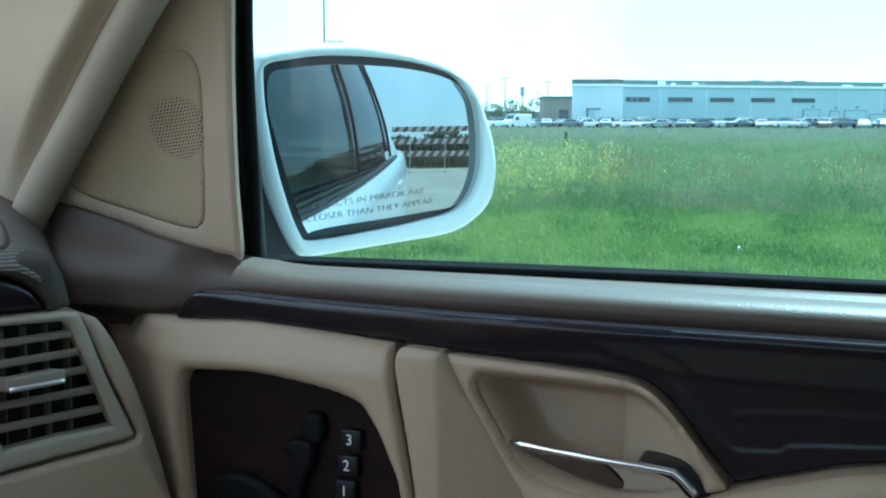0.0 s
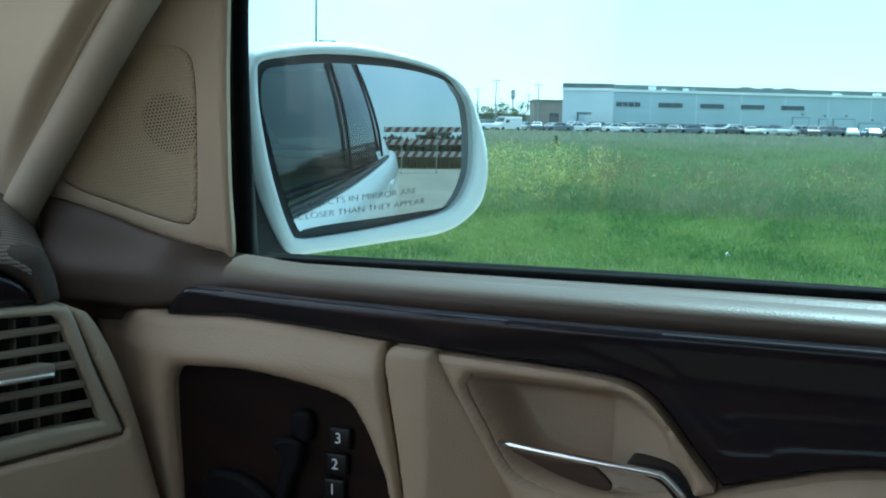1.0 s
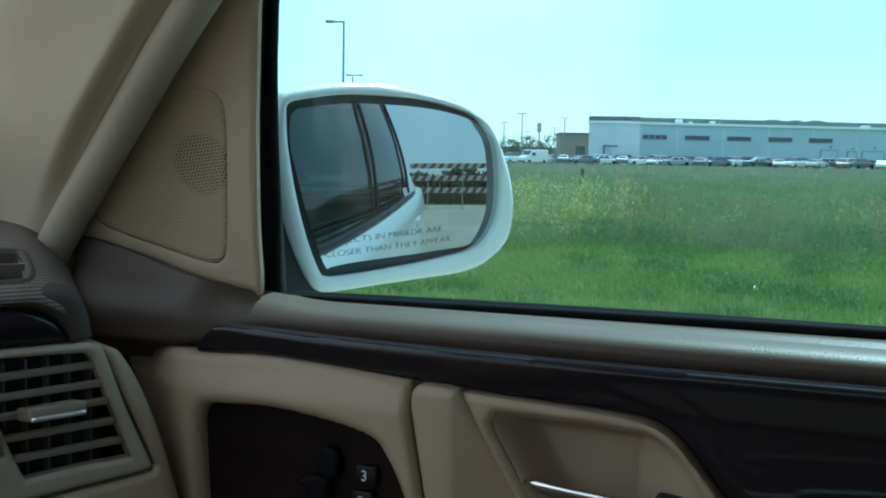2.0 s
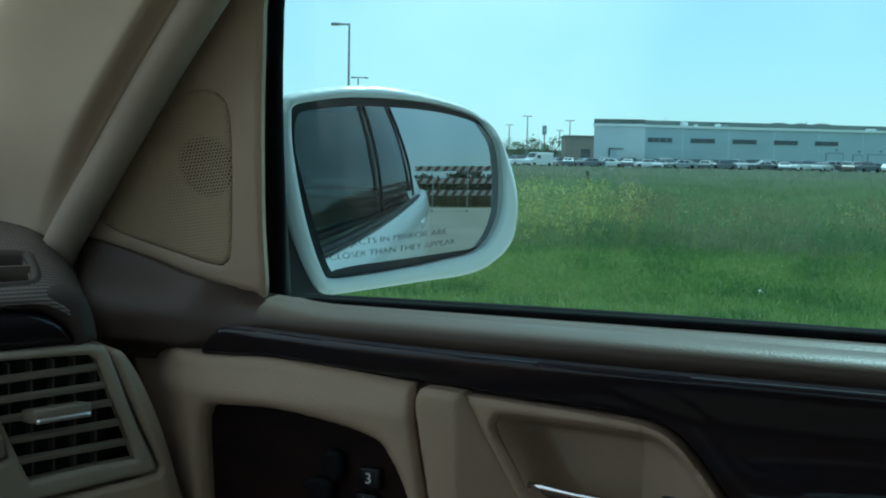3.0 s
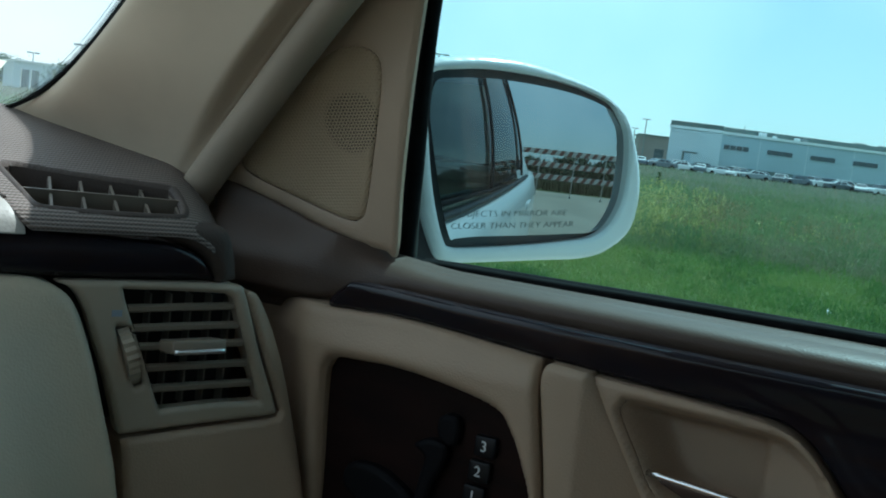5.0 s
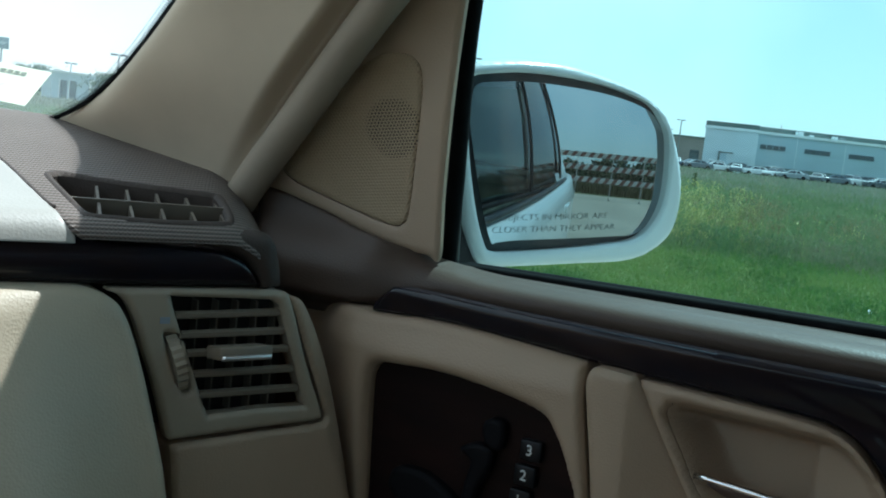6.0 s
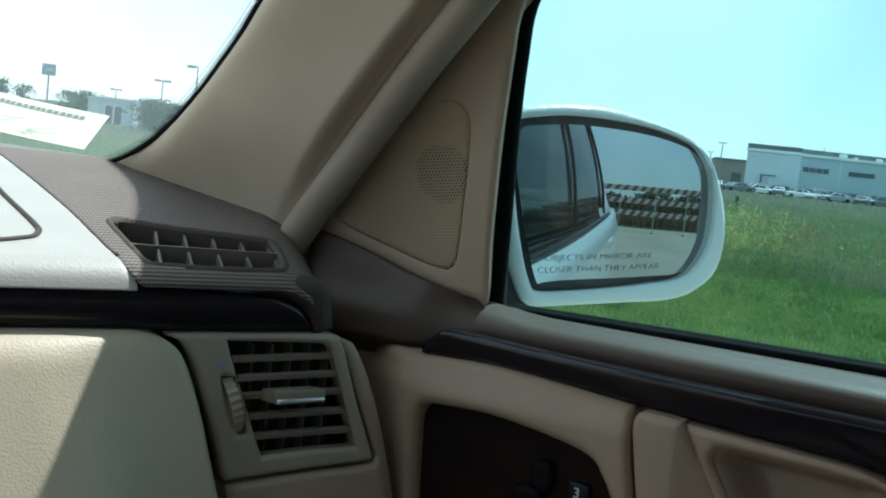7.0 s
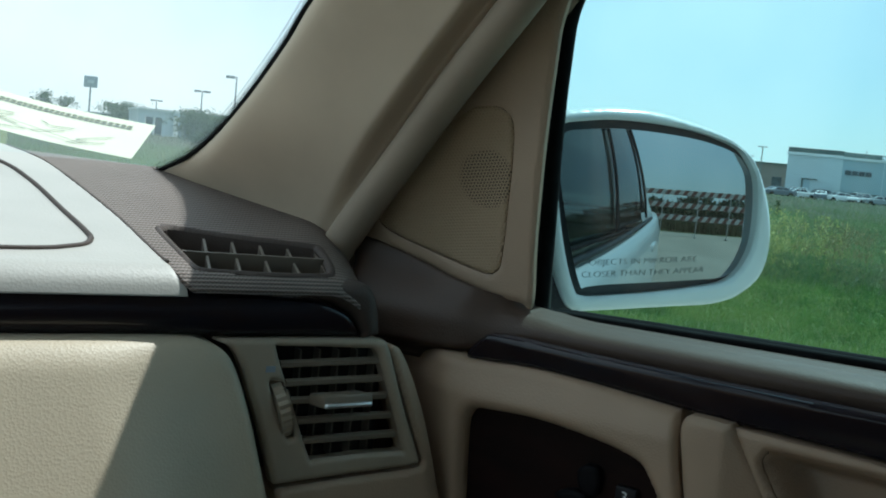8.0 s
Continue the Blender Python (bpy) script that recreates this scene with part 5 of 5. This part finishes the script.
feet, tall = np.concatenate([f1, f2, f3]), np.concatenate([h1, h2, h3])
blades("weed_stalks", feet, tall * 1.15, np.full(len(feet), 0.008), STRAND, "thin stalks of the flowering weeds", 0.06)


def bearing(az, dist, z=0.0):
    a = radians(az)
    return Vector((0.5 + dist * math.cos(a), -0.7 + dist * math.sin(a), z))


def high(el, dist):
    return 1.06 + dist * math.tan(radians(el))


def cuboid(name, parent, mat, x0, x1, y0, y1, z0, z1, label="", bevel=0.0):
    return part(name, block((x1 - x0, y1 - y0, z1 - z0), bevel, 2, pose((x0 + x1) / 2, (y0 + y1) / 2, (z0 + z1) / 2)), mat, parent, label)


def build_warehouse():
    c = bearing(108.0, 177)
    m = pose(c.x, c.y, 0, 0, 0, 39)
    w = thing("warehouse", m, "long pale blue metal warehouse with dark roof band", "building")
    L = 95
    cuboid("wall", w, WALL_BLUE, 0, L, 0, 4, 0, 6.55, "pale blue metal wall")
    cuboid("rear_hall", w, WALL_BLUE, 17, L, 4, 40, 0, 7.2, "pale blue rear hall")
    cuboid("cornice", w, CORNICE, -0.15, L, -0.25, 0, 6.55, 6.95, "white cornice line")
    cuboid("roof_ledge", w, CORNICE, 0, L, 0, 4, 6.55, 6.90, "pale ledge before the roof band")
    cuboid("roof_band", w, BAND, 0, L, 1.5, 4, 6.90, 7.72, "grey-green roof band")
    cuboid("plinth", w, BAND, 0, L, -0.12, 0, 0, 1.55, "dark plinth")
    # end wing, a shallow slab turned square to the camera's view
    p = bearing(110.45, 174)
    depth = 1.0
    turned = m.inverted() @ pose(p.x, p.y, 0, 0, 0, 19.5)
    for name, mat, z0, z1, out, label in (("wing_wall", CORNICE, 0, 6.55, 0, "end wall, its brighter face put into a paler colour"), ("wing_cornice", CORNICE, 6.55, 6.95, 0.2, "white cornice line"), ("wing_band", BAND, 6.95, 7.66, 0.05, "grey-green roof band")):
        ob = cuboid(name, w, WALL_PALE if name == "wing_wall" else mat, -out, 8.0, -out, depth, z0, z1, label)
        ob.data.transform(turned)
    # window strips, evenly spaced along the wall
    for k in range(5):
        x = 1.05 + 7.31 * k
        win = cuboid("window_strip", w, WALL_BLUE, x - 0.12, x + 4.32, -0.06, 0, 4.10, 5.02, "dark horizontal window strip")
        for j in range(4):
            cuboid("pane", win, WINDOW_FAR, x + 1.06 * j, x + 1.06 * j + (1.045 if k else 0.96), -0.10, -0.05, 4.20, 4.92)
    for x in range(7, 95, 8):
        cuboid("wall_seam", w, CORNICE, x, x + 0.06, -0.03, 0, 1.55, 6.5)
    door = cuboid("door", w, WALL_BLUE, 2.6, 3.6, -0.1, 0, 0, 2.9, "pale door with a dark frame")
    for ob in (door, cuboid("door_frame", door, BAND, 2.3, 2.6, -0.2, 0, 0, 3.1), cuboid("door_head", door, BAND, 2.3, 4.6, -0.2, 0, 2.9, 3.1)):
        ob.data.transform(turned)
    for x, wide, tall in ((32.4, 3.2, 3.1), (37.3, 1.8, 2.9), (40.0, 4.2, 3.0), (44.8, 4.6, 2.4), (53.0, 4.5, 3.0), (61.0, 4.5, 3.0)):
        d = cuboid("dock_door", w, DOCK, x, x + wide, -0.1, 0, 0, tall, "grey-blue dock door in a dark frame")
        cuboid("dock_panel", d, WALL_BLUE, x + 0.16, x + wide - 0.16, -0.16, -0.1, 0, tall - 0.16)
        cuboid("dock_lamp", d, DOCK, x + wide * 0.55, x + wide * 0.55 + 0.2, -0.4, 0, tall + 0.35, tall + 0.6)
    # ventilation units standing on the ledge and behind the band
    for x, wide, tall, mat in ((7.0, 1.0, 0.62, CORNICE), (9.3, 0.45, 0.3, CORNICE), (13.0, 0.7, 0.45, CORNICE), (14.0, 1.0, 0.35, STEEL), (23.8, 2.5, 0.42, BAND), (28.0, 2.0, 0.40, BAND), (31.6, 2.6, 0.45, BAND), (40.2, 1.5, 0.30, CORNICE), (48.0, 1.2, 0.5, CORNICE), (57.0, 2.2, 0.5, STEEL)):
        y, z = (0.3, 6.90) if mat is not BAND else (2.0, 7.40)
        unit = cuboid("roof_unit", w, mat, x, x + wide, y, y + 1.0, z, z + tall, "roof ventilation unit", 0.06)
        cuboid("unit_cap", unit, STEEL, x + 0.15 * wide, x + 0.85 * wide, y + 0.2, y + 0.8, z + tall, z + tall + 0.12)
    for x in (4.6, 29.4):
        cuboid("roof_mast", w, STEEL, x, x + 0.08, 1.40, 1.48, 6.9, 8.3, "thin roof mast")
    return w


build_warehouse()


def build_low_building():
    c = bearing(111.95, 205)
    m = pose(c.x, c.y, 0, 0, 0, 25)
    b = thing("low_building", m, "low brown brick building beside the warehouse", "building")
    cuboid("wall", b, WALL_BROWN, 0, 9, 0, 15, 0, 5.4, "brown brick wall, greyed for distance haze")
    cuboid("roof_edge", b, BAND, -0.2, 9.2, -0.2, 15.2, 5.4, 5.7, "dark roof edge")
    cuboid("gate", b, WINDOW_FAR, 3.0, 4.7, -0.1, 0, 0, 3.2, "dark open doorway")
    return b


build_low_building()


def build_parked_car(kind, label):
    """A saloon or a taller estate: lofted body and cabin, with panes, lamps, bumpers and wheels."""
    tall = kind == "estate"
    car = thing("parked_car", Matrix(), label, "car", "parked cars")
    up = 0.12 if tall else 0.0
    side = spline([(-2.2, 0.32), (-2.2, 0.32), (-2.24, 0.62 + up), (-2.1, 0.84 + up), (-1.2, 0.93 + up), (1.5, 0.97 + up), (2.12, 0.92 + up), (2.22, 0.62 + up), (2.18, 0.32), (2.18, 0.32)], 3)
    ys, drop = (-0.90, -0.84, 0.84, 0.90), (0.72, 0.0, 0.0, 0.72)
    sweep("body", car, CAR_PAINT, lambda k: [(x, ys[k], min(z, 0.97 + up - 0.10 * (drop[k] > 0))) for x, z in side], 4, "painted car body", smooth=False)
    roof = 1.64 if tall else 1.42
    cab = [(-1.25, 0.92 + up), (-0.50, roof - 0.04), (-0.30, roof), (1.30 if tall else 0.55, roof), (1.60 if tall else 0.80, roof - 0.06), (2.05 if tall else 1.65, 0.95 + up)]

    def narrow(z):
        return 0.82 - 0.26 * (z - 0.92) / 0.6

    sweep("cabin", car, CAR_PAINT, lambda k: [(x, (-1, 1)[k] * narrow(z), z) for x, z in cab], 2, "painted cabin", smooth=False)

    def pane(name, corners, shift, label):
        verts = [Vector(c) + Vector(shift) for c in corners] + [Vector(c) for c in corners]
        part(name, mesh_from(name, verts, [(0, 1, 2, 3), (4, 7, 6, 5), (0, 4, 5, 1), (1, 5, 6, 2), (2, 6, 7, 3), (3, 7, 4, 0)], False), CAR_GLASS, car, label)

    z0, z1 = 0.98 + up, roof - 0.10
    x0, x1 = -0.98, 1.72 if tall else 1.22
    t0, t1 = -0.42, 1.48 if tall else 0.68
    for sgn in (-1, 1):
        mid = 0.28
        pane("side_window", [(x0, sgn * narrow(z0), z0), (mid - 0.04, sgn * narrow(z0), z0), (mid - 0.04, sgn * narrow(z1), z1), (t0, sgn * narrow(z1), z1)], (0, sgn * 0.015, 0), "dark side window")
        pane("side_window", [(mid + 0.04, sgn * narrow(z0), z0), (x1, sgn * narrow(z0), z0), (t1, sgn * narrow(z1), z1), (mid + 0.04, sgn * narrow(z1), z1)], (0, sgn * 0.015, 0), "dark side window")
    for xa, xb, d, nm in ((-1.17, -0.58, -0.02, "windscreen"), (1.98 if tall else 1.52, 1.66 if tall else 0.92, 0.02, "rear_screen")):
        pane(nm, [(xa, -0.72, z0), (xa, 0.72, z0), (xb, 0.56, z1 + 0.02), (xb, -0.56, z1 + 0.02)], (d, 0, 0.012), "dark glass screen")
    for x in (-2.20, 2.18):
        part("bumper", block((0.12, 1.66, 0.20), 0.04, 2, pose(x, 0, 0.42)), CAR_TRIM, car, "dark bumper")
        for y in (-0.66, 0.66):
            part("lamp", block((0.10, 0.32, 0.13), 0.02, 2, pose(x * 0.985, y, 0.70 + up)), CORNICE if x < 0 else ORANGE, car, "pale headlight" if x < 0 else "red tail lamp")
    for x in (-1.35, 1.35):
        for y in (-0.82, 0.82):
            bm = bmesh.new()
            bmesh.ops.create_cone(bm, cap_ends=True, segments=16, radius1=0.33, radius2=0.33, depth=0.2, matrix=pose(x, y, 0.33, 90, 0, 0))
            part("wheel", bm, RUBBER, car, "black wheel")
    return car


saloon = build_parked_car("saloon", "parked saloon car in the car park before the warehouse")
estate = build_parked_car("estate", "parked tall estate car in the car park before the warehouse")
q = random.Random(12)
spots = []
for k in range(25):
    spots.append((116.6 - 0.98 * k + q.uniform(-0.13, 0.13), 162 + 0.40 * k + q.uniform(-1, 1)))
for k in range(23):
    spots.append((116.2 - 1.04 * k + q.uniform(-0.22, 0.22), 168 + 0.3 * k + q.uniform(-1.0, 1.0)))
used = set()
for az, dist in spots:
    p = bearing(az, dist)
    m = pose(p.x, p.y, 0, 0, 0, q.choice((70, 250, 55, 235, 30, 210, 100, 280)) + q.uniform(-8, 8))
    first = saloon if q.random() < 0.64 else estate
    if first.name in used:
        copy_thing(first, m)
    else:
        used.add(first.name)
        first.matrix_basis = m


def build_van():
    p = bearing(113.35, 150)
    v = thing("parked_van", pose(p.x, p.y, 0, 0, 0, 248) @ Matrix.Scale(0.86, 4), "white delivery van parked in the car park", "van")
    side = spline([(-2.5, 0.4), (-2.5, 0.4), (-2.5, 2.15), (-2.3, 2.36), (0.7, 2.38), (1.05, 2.30), (1.62, 1.45), (2.4, 1.18), (2.52, 0.6), (2.5, 0.4), (2.5, 0.4)], 3)
    ys = (-0.98, -0.90, 0.90, 0.98)
    sweep("body", v, WHITE_PAINT, lambda k: [(x, ys[k], min(z, 2.38 - 0.16 * (k in (0, 3)))) for x, z in side], 4, "white van body", smooth=False)
    part("windscreen", block((0.05, 1.62, 0.80), 0.01, 2, pose(1.36, 0, 1.88, 0, -34, 0)), CAR_GLASS, v, "dark windscreen")
    for y in (-0.99, 0.99):
        part("cab_window", block((0.75, 0.03, 0.50), 0.01, 2, pose(0.72, y, 1.66)), CAR_GLASS, v, "dark cab window")
    part("bumper", block((0.14, 1.8, 0.26), 0.04, 2, pose(2.50, 0, 0.52)), CAR_TRIM, v, "grey bumper")
    part("grille", block((0.05, 1.0, 0.22), 0.02, 2, pose(2.47, 0, 0.86)), CAR_TRIM, v, "dark radiator grille")
    for y in (-0.74, 0.74):
        part("headlight", block((0.08, 0.32, 0.24), 0.03, 2, pose(2.43, y, 0.94)), CORNICE, v, "pale headlight")
    for x in (-1.6, 1.7):
        for y in (-0.9, 0.9):
            bm = bmesh.new()
            bmesh.ops.create_cone(bm, cap_ends=True, segments=16, radius1=0.37, radius2=0.37, depth=0.22, matrix=pose(x, y, 0.37, 90, 0, 0))
            part("wheel", bm, RUBBER, v, "black wheel")


build_van()


def build_lamp(az, dist, top, heads, arm=1.2, turn=0.0, size=1.0):
    p = bearing(az, dist)
    h = high(top, dist)
    s = thing("street_lamp", pose(p.x, p.y, 0, 0, 0, az - 90 + turn), "tall grey steel car park lamp", "street lamp", "car park lamps")
    r = 0.045 + dist * 0.00022
    bm = bmesh.new()
    bmesh.ops.create_cone(bm, cap_ends=True, segments=10, radius1=r * 1.5, radius2=r, depth=h, matrix=pose(0, 0, h / 2))
    part("pole", bm, STEEL, s, "grey steel pole")
    for x in heads:
        part("arm", block((abs(x) * arm, 0.12, 0.10), 0, 2, pose(x * arm / 2, 0, h - 0.05)), STEEL, s)
        part("lamp_head", block((0.55 * size, 0.34 * size, 0.16 * size), 0.05, 2, pose(x * (arm + 0.22 * size), 0, h - 0.05)), STEEL, s, "flat grey lamp head")


build_lamp(123.38, 66, 6.85, (-1,), 0.6)
build_lamp(122.9, 120, 4.12, (1, -0.6), 0.6)
for az, dist, top, heads in ((114.9, 230, 1.8, (-1, 1)), (113.95, 190, 2.27, (-1, 1)), (111.72, 200, 2.07, (-1, 1)), (112.25, 260, 1.55, (-1, 1))):
    build_lamp(az, dist, top, heads, 0.3)
for az, dist, top, heads in ((140.82, 150, 2.16, (-1, 1)), (139.15, 115, 3.06, (-1,)), (143.05, 210, 1.46, (-1, 1))):
    build_lamp(az, dist, top, heads, 0.25, size=1.7)


def build_sign(az, dist, lo, hi, wide, label):
    p = bearing(az, dist)
    s = thing("sign_tower", pose(p.x, p.y, 0, 0, 0, az - 90), label, "sign")
    bm = bmesh.new()
    bmesh.ops.create_cone(bm, cap_ends=True, segments=10, radius1=0.2, radius2=0.16, depth=high(lo, dist), matrix=pose(0, 0, high(lo, dist) / 2))
    part("pole", bm, STEEL, s, "grey steel pole")
    cuboid("board", s, SIGN_BLUE, -wide / 2, wide / 2, -0.3, 0.3, high(lo, dist), high(hi, dist), "grey-blue sign board, lightened for haze", 0.05)
    cuboid("mark", s, WALL_BLUE, -wide * 0.25, wide * 0.25, -0.34, -0.3, high(lo * 0.6 + hi * 0.4, dist), high(lo * 0.4 + hi * 0.6, dist), "pale bar on the board")


build_sign(146.28, 220, 1.76, 2.32, 2.5, "grey square sign board on a tall pole")
build_sign(113.05, 260, 1.30, 1.78, 1.0, "dark sign board on a tall pole")


def build_tree(az, dist, top, wide, n, seed, low=0.35, label="green leafy tree at the roadside"):
    q = np.random.default_rng(seed)
    p = bearing(az, dist)
    H = high(top, dist)
    t = thing("tree", pose(p.x, p.y, 0), label, "tree", "trees")
    bm = bmesh.new()
    bmesh.ops.create_cone(bm, cap_ends=True, segments=8, radius1=H * 0.03, radius2=H * 0.012, depth=H * 0.7, matrix=pose(0, 0, H * 0.35))
    for k in range(7):
        a = q.uniform(0, 2 * math.pi)
        bmesh.ops.create_cone(bm, cap_ends=True, segments=6, radius1=H * 0.012, radius2=H * 0.004, depth=H * 0.4, matrix=Matrix.Translation((0, 0, H * q.uniform(0.35, 0.6))) @ pose(0, 0, 0, 0, 0, math.degrees(a)) @ pose(0, 0, 0, 0, q.uniform(30, 60), 0) @ pose(0, 0, H * 0.2))
    part("trunk", bm, BARK, t, "brown trunk and limbs")
    verts, faces = [], []
    cl = [np.array((q.normal(0, wide * 0.24), q.normal(0, wide * 0.24), H * (low + (0.95 - low) * q.uniform(0, 1) ** 0.8))) for _ in range(max(8, n // 45))]
    for k in range(n):
        c = cl[q.integers(len(cl))] + q.normal(0, 1, 3) * np.array((wide * 0.10, wide * 0.10, H * 0.06))
        s = H * 0.022
        a, b = q.normal(0, s, 3), q.normal(0, s, 3)
        i = len(verts)
        verts += [c, c + a, c + a + b, c + b]
        faces.append((i, i + 1, i + 2, i + 3))
    part("crown", mesh_from("crown", verts, faces, False), LEAF, t, "uneven green crown")
    return t


build_tree(140.9, 95, 1.15, 4.0, 6500, 1, 0.08)
build_tree(139.9, 100, 1.0, 3.6, 5500, 2, 0.08)
build_tree(144.6, 170, 1.15, 6.0, 6500, 3, 0.1)
build_tree(148.5, 190, 1.32, 4.2, 1500, 4, 0.35)
build_tree(147.4, 190, 1.20, 3.0, 1100, 5, 0.35)
for k in range(7):
    build_tree(115.0 - 0.42 * k, 215 + 5 * k, 1.15 - 0.1 * (k % 3), 4.5, 420, 20 + k, 0.3)


def build_showroom():
    c = bearing(143.9, 150)
    b = thing("showroom", pose(c.x, c.y, 0, 0, 0, 60), "pale blue low building with tall windows beyond the grass", "building")
    cuboid("wall", b, WALL_BLUE, 0, 16, 0, 12, 0, 3.5, "pale blue wall")
    cuboid("roof_edge", b, WALL_PALE, -0.2, 16.2, -0.2, 12, 3.5, 3.75, "pale roof edge")
    for x in (1.0, 2.2, 6.0, 9.0, 10.2):
        w = cuboid("window", b, WINDOW_FAR, x, x + 0.9, -0.08, 0, 0.2, 2.6, "dark tall window")
        cuboid("window_frame", w, CORNICE, x - 0.1, x, -0.14, 0, 0.1, 2.7)
    cuboid("column", b, CORNICE, 4.6, 5.2, -0.8, -0.2, 0, 3.0, "white column")


build_showroom()


def build_hills():
    verts, faces = [], []
    for i in range(121):
        az = 80 + i * 1.0
        p = bearing(az, 700)
        h = high(0.55 + 0.35 * noise.noise((az * 0.12, 0, 0)) + 0.12 * noise.noise((az * 0.9, 4, 0)), 700)
        verts += [(p.x, p.y, -1), (p.x, p.y, h), (p.x * 1.1, p.y * 1.1, -1)]
    for i in range(120):
        k = 3 * i
        faces += [(k, k + 3, k + 4, k + 1), (k + 1, k + 4, k + 5, k + 2)]
    ob = new("backdrop", mesh_from("backdrop", verts, faces))
    ob.data.materials.append(material("far_woods", (0.10, 0.15, 0.13), 0.9, var=0.2, var_size=20))
    tagged(ob, "far hazy wooded rise on the horizon", "backdrop", kind="structure")


build_hills()


def build_barricade():
    b = thing("road_barricade", pose(14.8, 0, 0), "red and white striped road barricade standing across the road end", "barricade")
    for y in (0.7, 2.1, 3.4, 4.7):
        part("post", block((0.03, 0.03, 1.5), 0.005, 2, pose(0.04, y, 0.78)), WHITE_RAIL, b, "white post")
        part("foot", block((0.30, 0.05, 0.04), 0.005, 2, pose(0.04, y, 0.02)), STEEL, b, "steel foot")
    for z in (0.61, 1.0, 1.40):
        rail = part("rail", block((0.03, 5.4, 0.17), 0.004, 2, pose(0, 2.7, z)), WHITE_RAIL, b, "white rail with red-orange stripes")
        y = 0.05
        while y < 5.15:
            verts = [(-0.018, y, z - 0.082), (-0.018, y + 0.17, z - 0.082), (-0.018, y + 0.17 + 0.13, z + 0.082), (-0.018, y + 0.13, z + 0.082)]
            part("stripe", mesh_from("stripe", verts + [(v[0] + 0.003, v[1], v[2]) for v in verts], [(0, 3, 2, 1), (0, 1, 5, 4), (1, 2, 6, 5), (2, 3, 7, 6), (3, 0, 4, 7)], False), ORANGE, rail)
            y += 0.34


build_barricade()


def build_bushes():
    for k, (x, y, h) in enumerate(((34, 0.6, 1.35), (36, 4.6, 1.85), (33, 7.6, 1.65), (35, 10.8, 1.75), (38, -3, 1.9), (36, 14, 1.9), (24, 2.0, 0.95), (24, 4.6, 1.0), (24.5, 7.2, 0.95), (25, 10, 1.0))):
        q = np.random.default_rng(40 + k)
        t = thing("bush", pose(x, y, 0), "dark green bush behind the barricade", "bush", "bushes")
        verts, faces = [], []
        for _ in range(2600):
            a = q.uniform(0, 2 * math.pi)
            rr = q.uniform(0, 1) ** 0.5 * h * 1.1
            z = h * (1 - (rr / (h * 1.25)) ** 2) * q.uniform(0.1, 1.0)
            c = np.array((rr * math.cos(a), rr * math.sin(a) * 1.4, z))
            u, v = q.normal(0, 0.10 * h ** 0.5, 3), q.normal(0, 0.10 * h ** 0.5, 3)
            i = len(verts)
            verts += [c, c + u, c + u + v, c + v]
            faces.append((i, i + 1, i + 2, i + 3))
        part("leaves", mesh_from("leaves", verts, faces, False), BUSH_LEAF, t, "dark green leaves")
        bm = bmesh.new()
        bmesh.ops.create_cone(bm, cap_ends=True, segments=6, radius1=0.06, radius2=0.02, depth=h * 0.8, matrix=pose(0, 0, h * 0.4))
        part("stem", bm, BARK, t, "brown stem")


build_bushes()


def build_dark_weed():
    """A single tall dark dock stalk with a dense seed head."""
    g = np.random.default_rng(77)
    p = bearing(110.70, 40)
    weed = thing("dock_weed", pose(p.x, p.y, 0), "tall dark dried dock weed standing in the meadow", "weed")
    tube("stalk", weed, BARK, [(0, 0, 0), (0.02, 0.01, 0.3), (0.0, 0.0, 0.62)], lambda t: 0.016 - 0.010 * t, "brown stalk", sides=6, steps=3)
    verts, faces = [], []
    for _ in range(230):
        h = g.uniform(0.16, 0.66)
        c = np.array((*g.normal(0, 0.055 * (1.15 - h), 2), h))
        a, b = g.normal(0, 0.022, 3), g.normal(0, 0.022, 3)
        n0 = len(verts)
        verts += [c, c + a, c + a + b, c + b]
        faces.append((n0, n0 + 1, n0 + 2, n0 + 3))
    part("seed_head", mesh_from("seed_head", verts, faces, False), LEAF, weed, "dark seed head and leaves")


def build_scrap():
    p = bearing(101.45, 8.9)
    scrap = thing("litter_scrap", pose(p.x, p.y, 0.05, 20, 12, 30), "crumpled white paper scrap lying on the mown grass", "litter")
    bm = bmesh.new()
    bmesh.ops.create_icosphere(bm, subdivisions=2, radius=0.022)
    for v in bm.verts:
        v.co *= 1.0 + 0.45 * noise.noise(v.co * 70)
        v.co.z *= 0.7
    part("paper", bm, CORNICE, scrap, "white paper")


build_dark_weed()
build_scrap()
pts, d = scatter(20000, 17.2, 60, -12, 40, 1.2, 31)
blades("verge_grass", pts[pts[:, 0] > 17.3], np.full((pts[:, 0] > 17.3).sum(), 0.62), np.full((pts[:, 0] > 17.3).sum(), 0.05), VERGE, "tall dry grass beyond the barricade", 0.3)
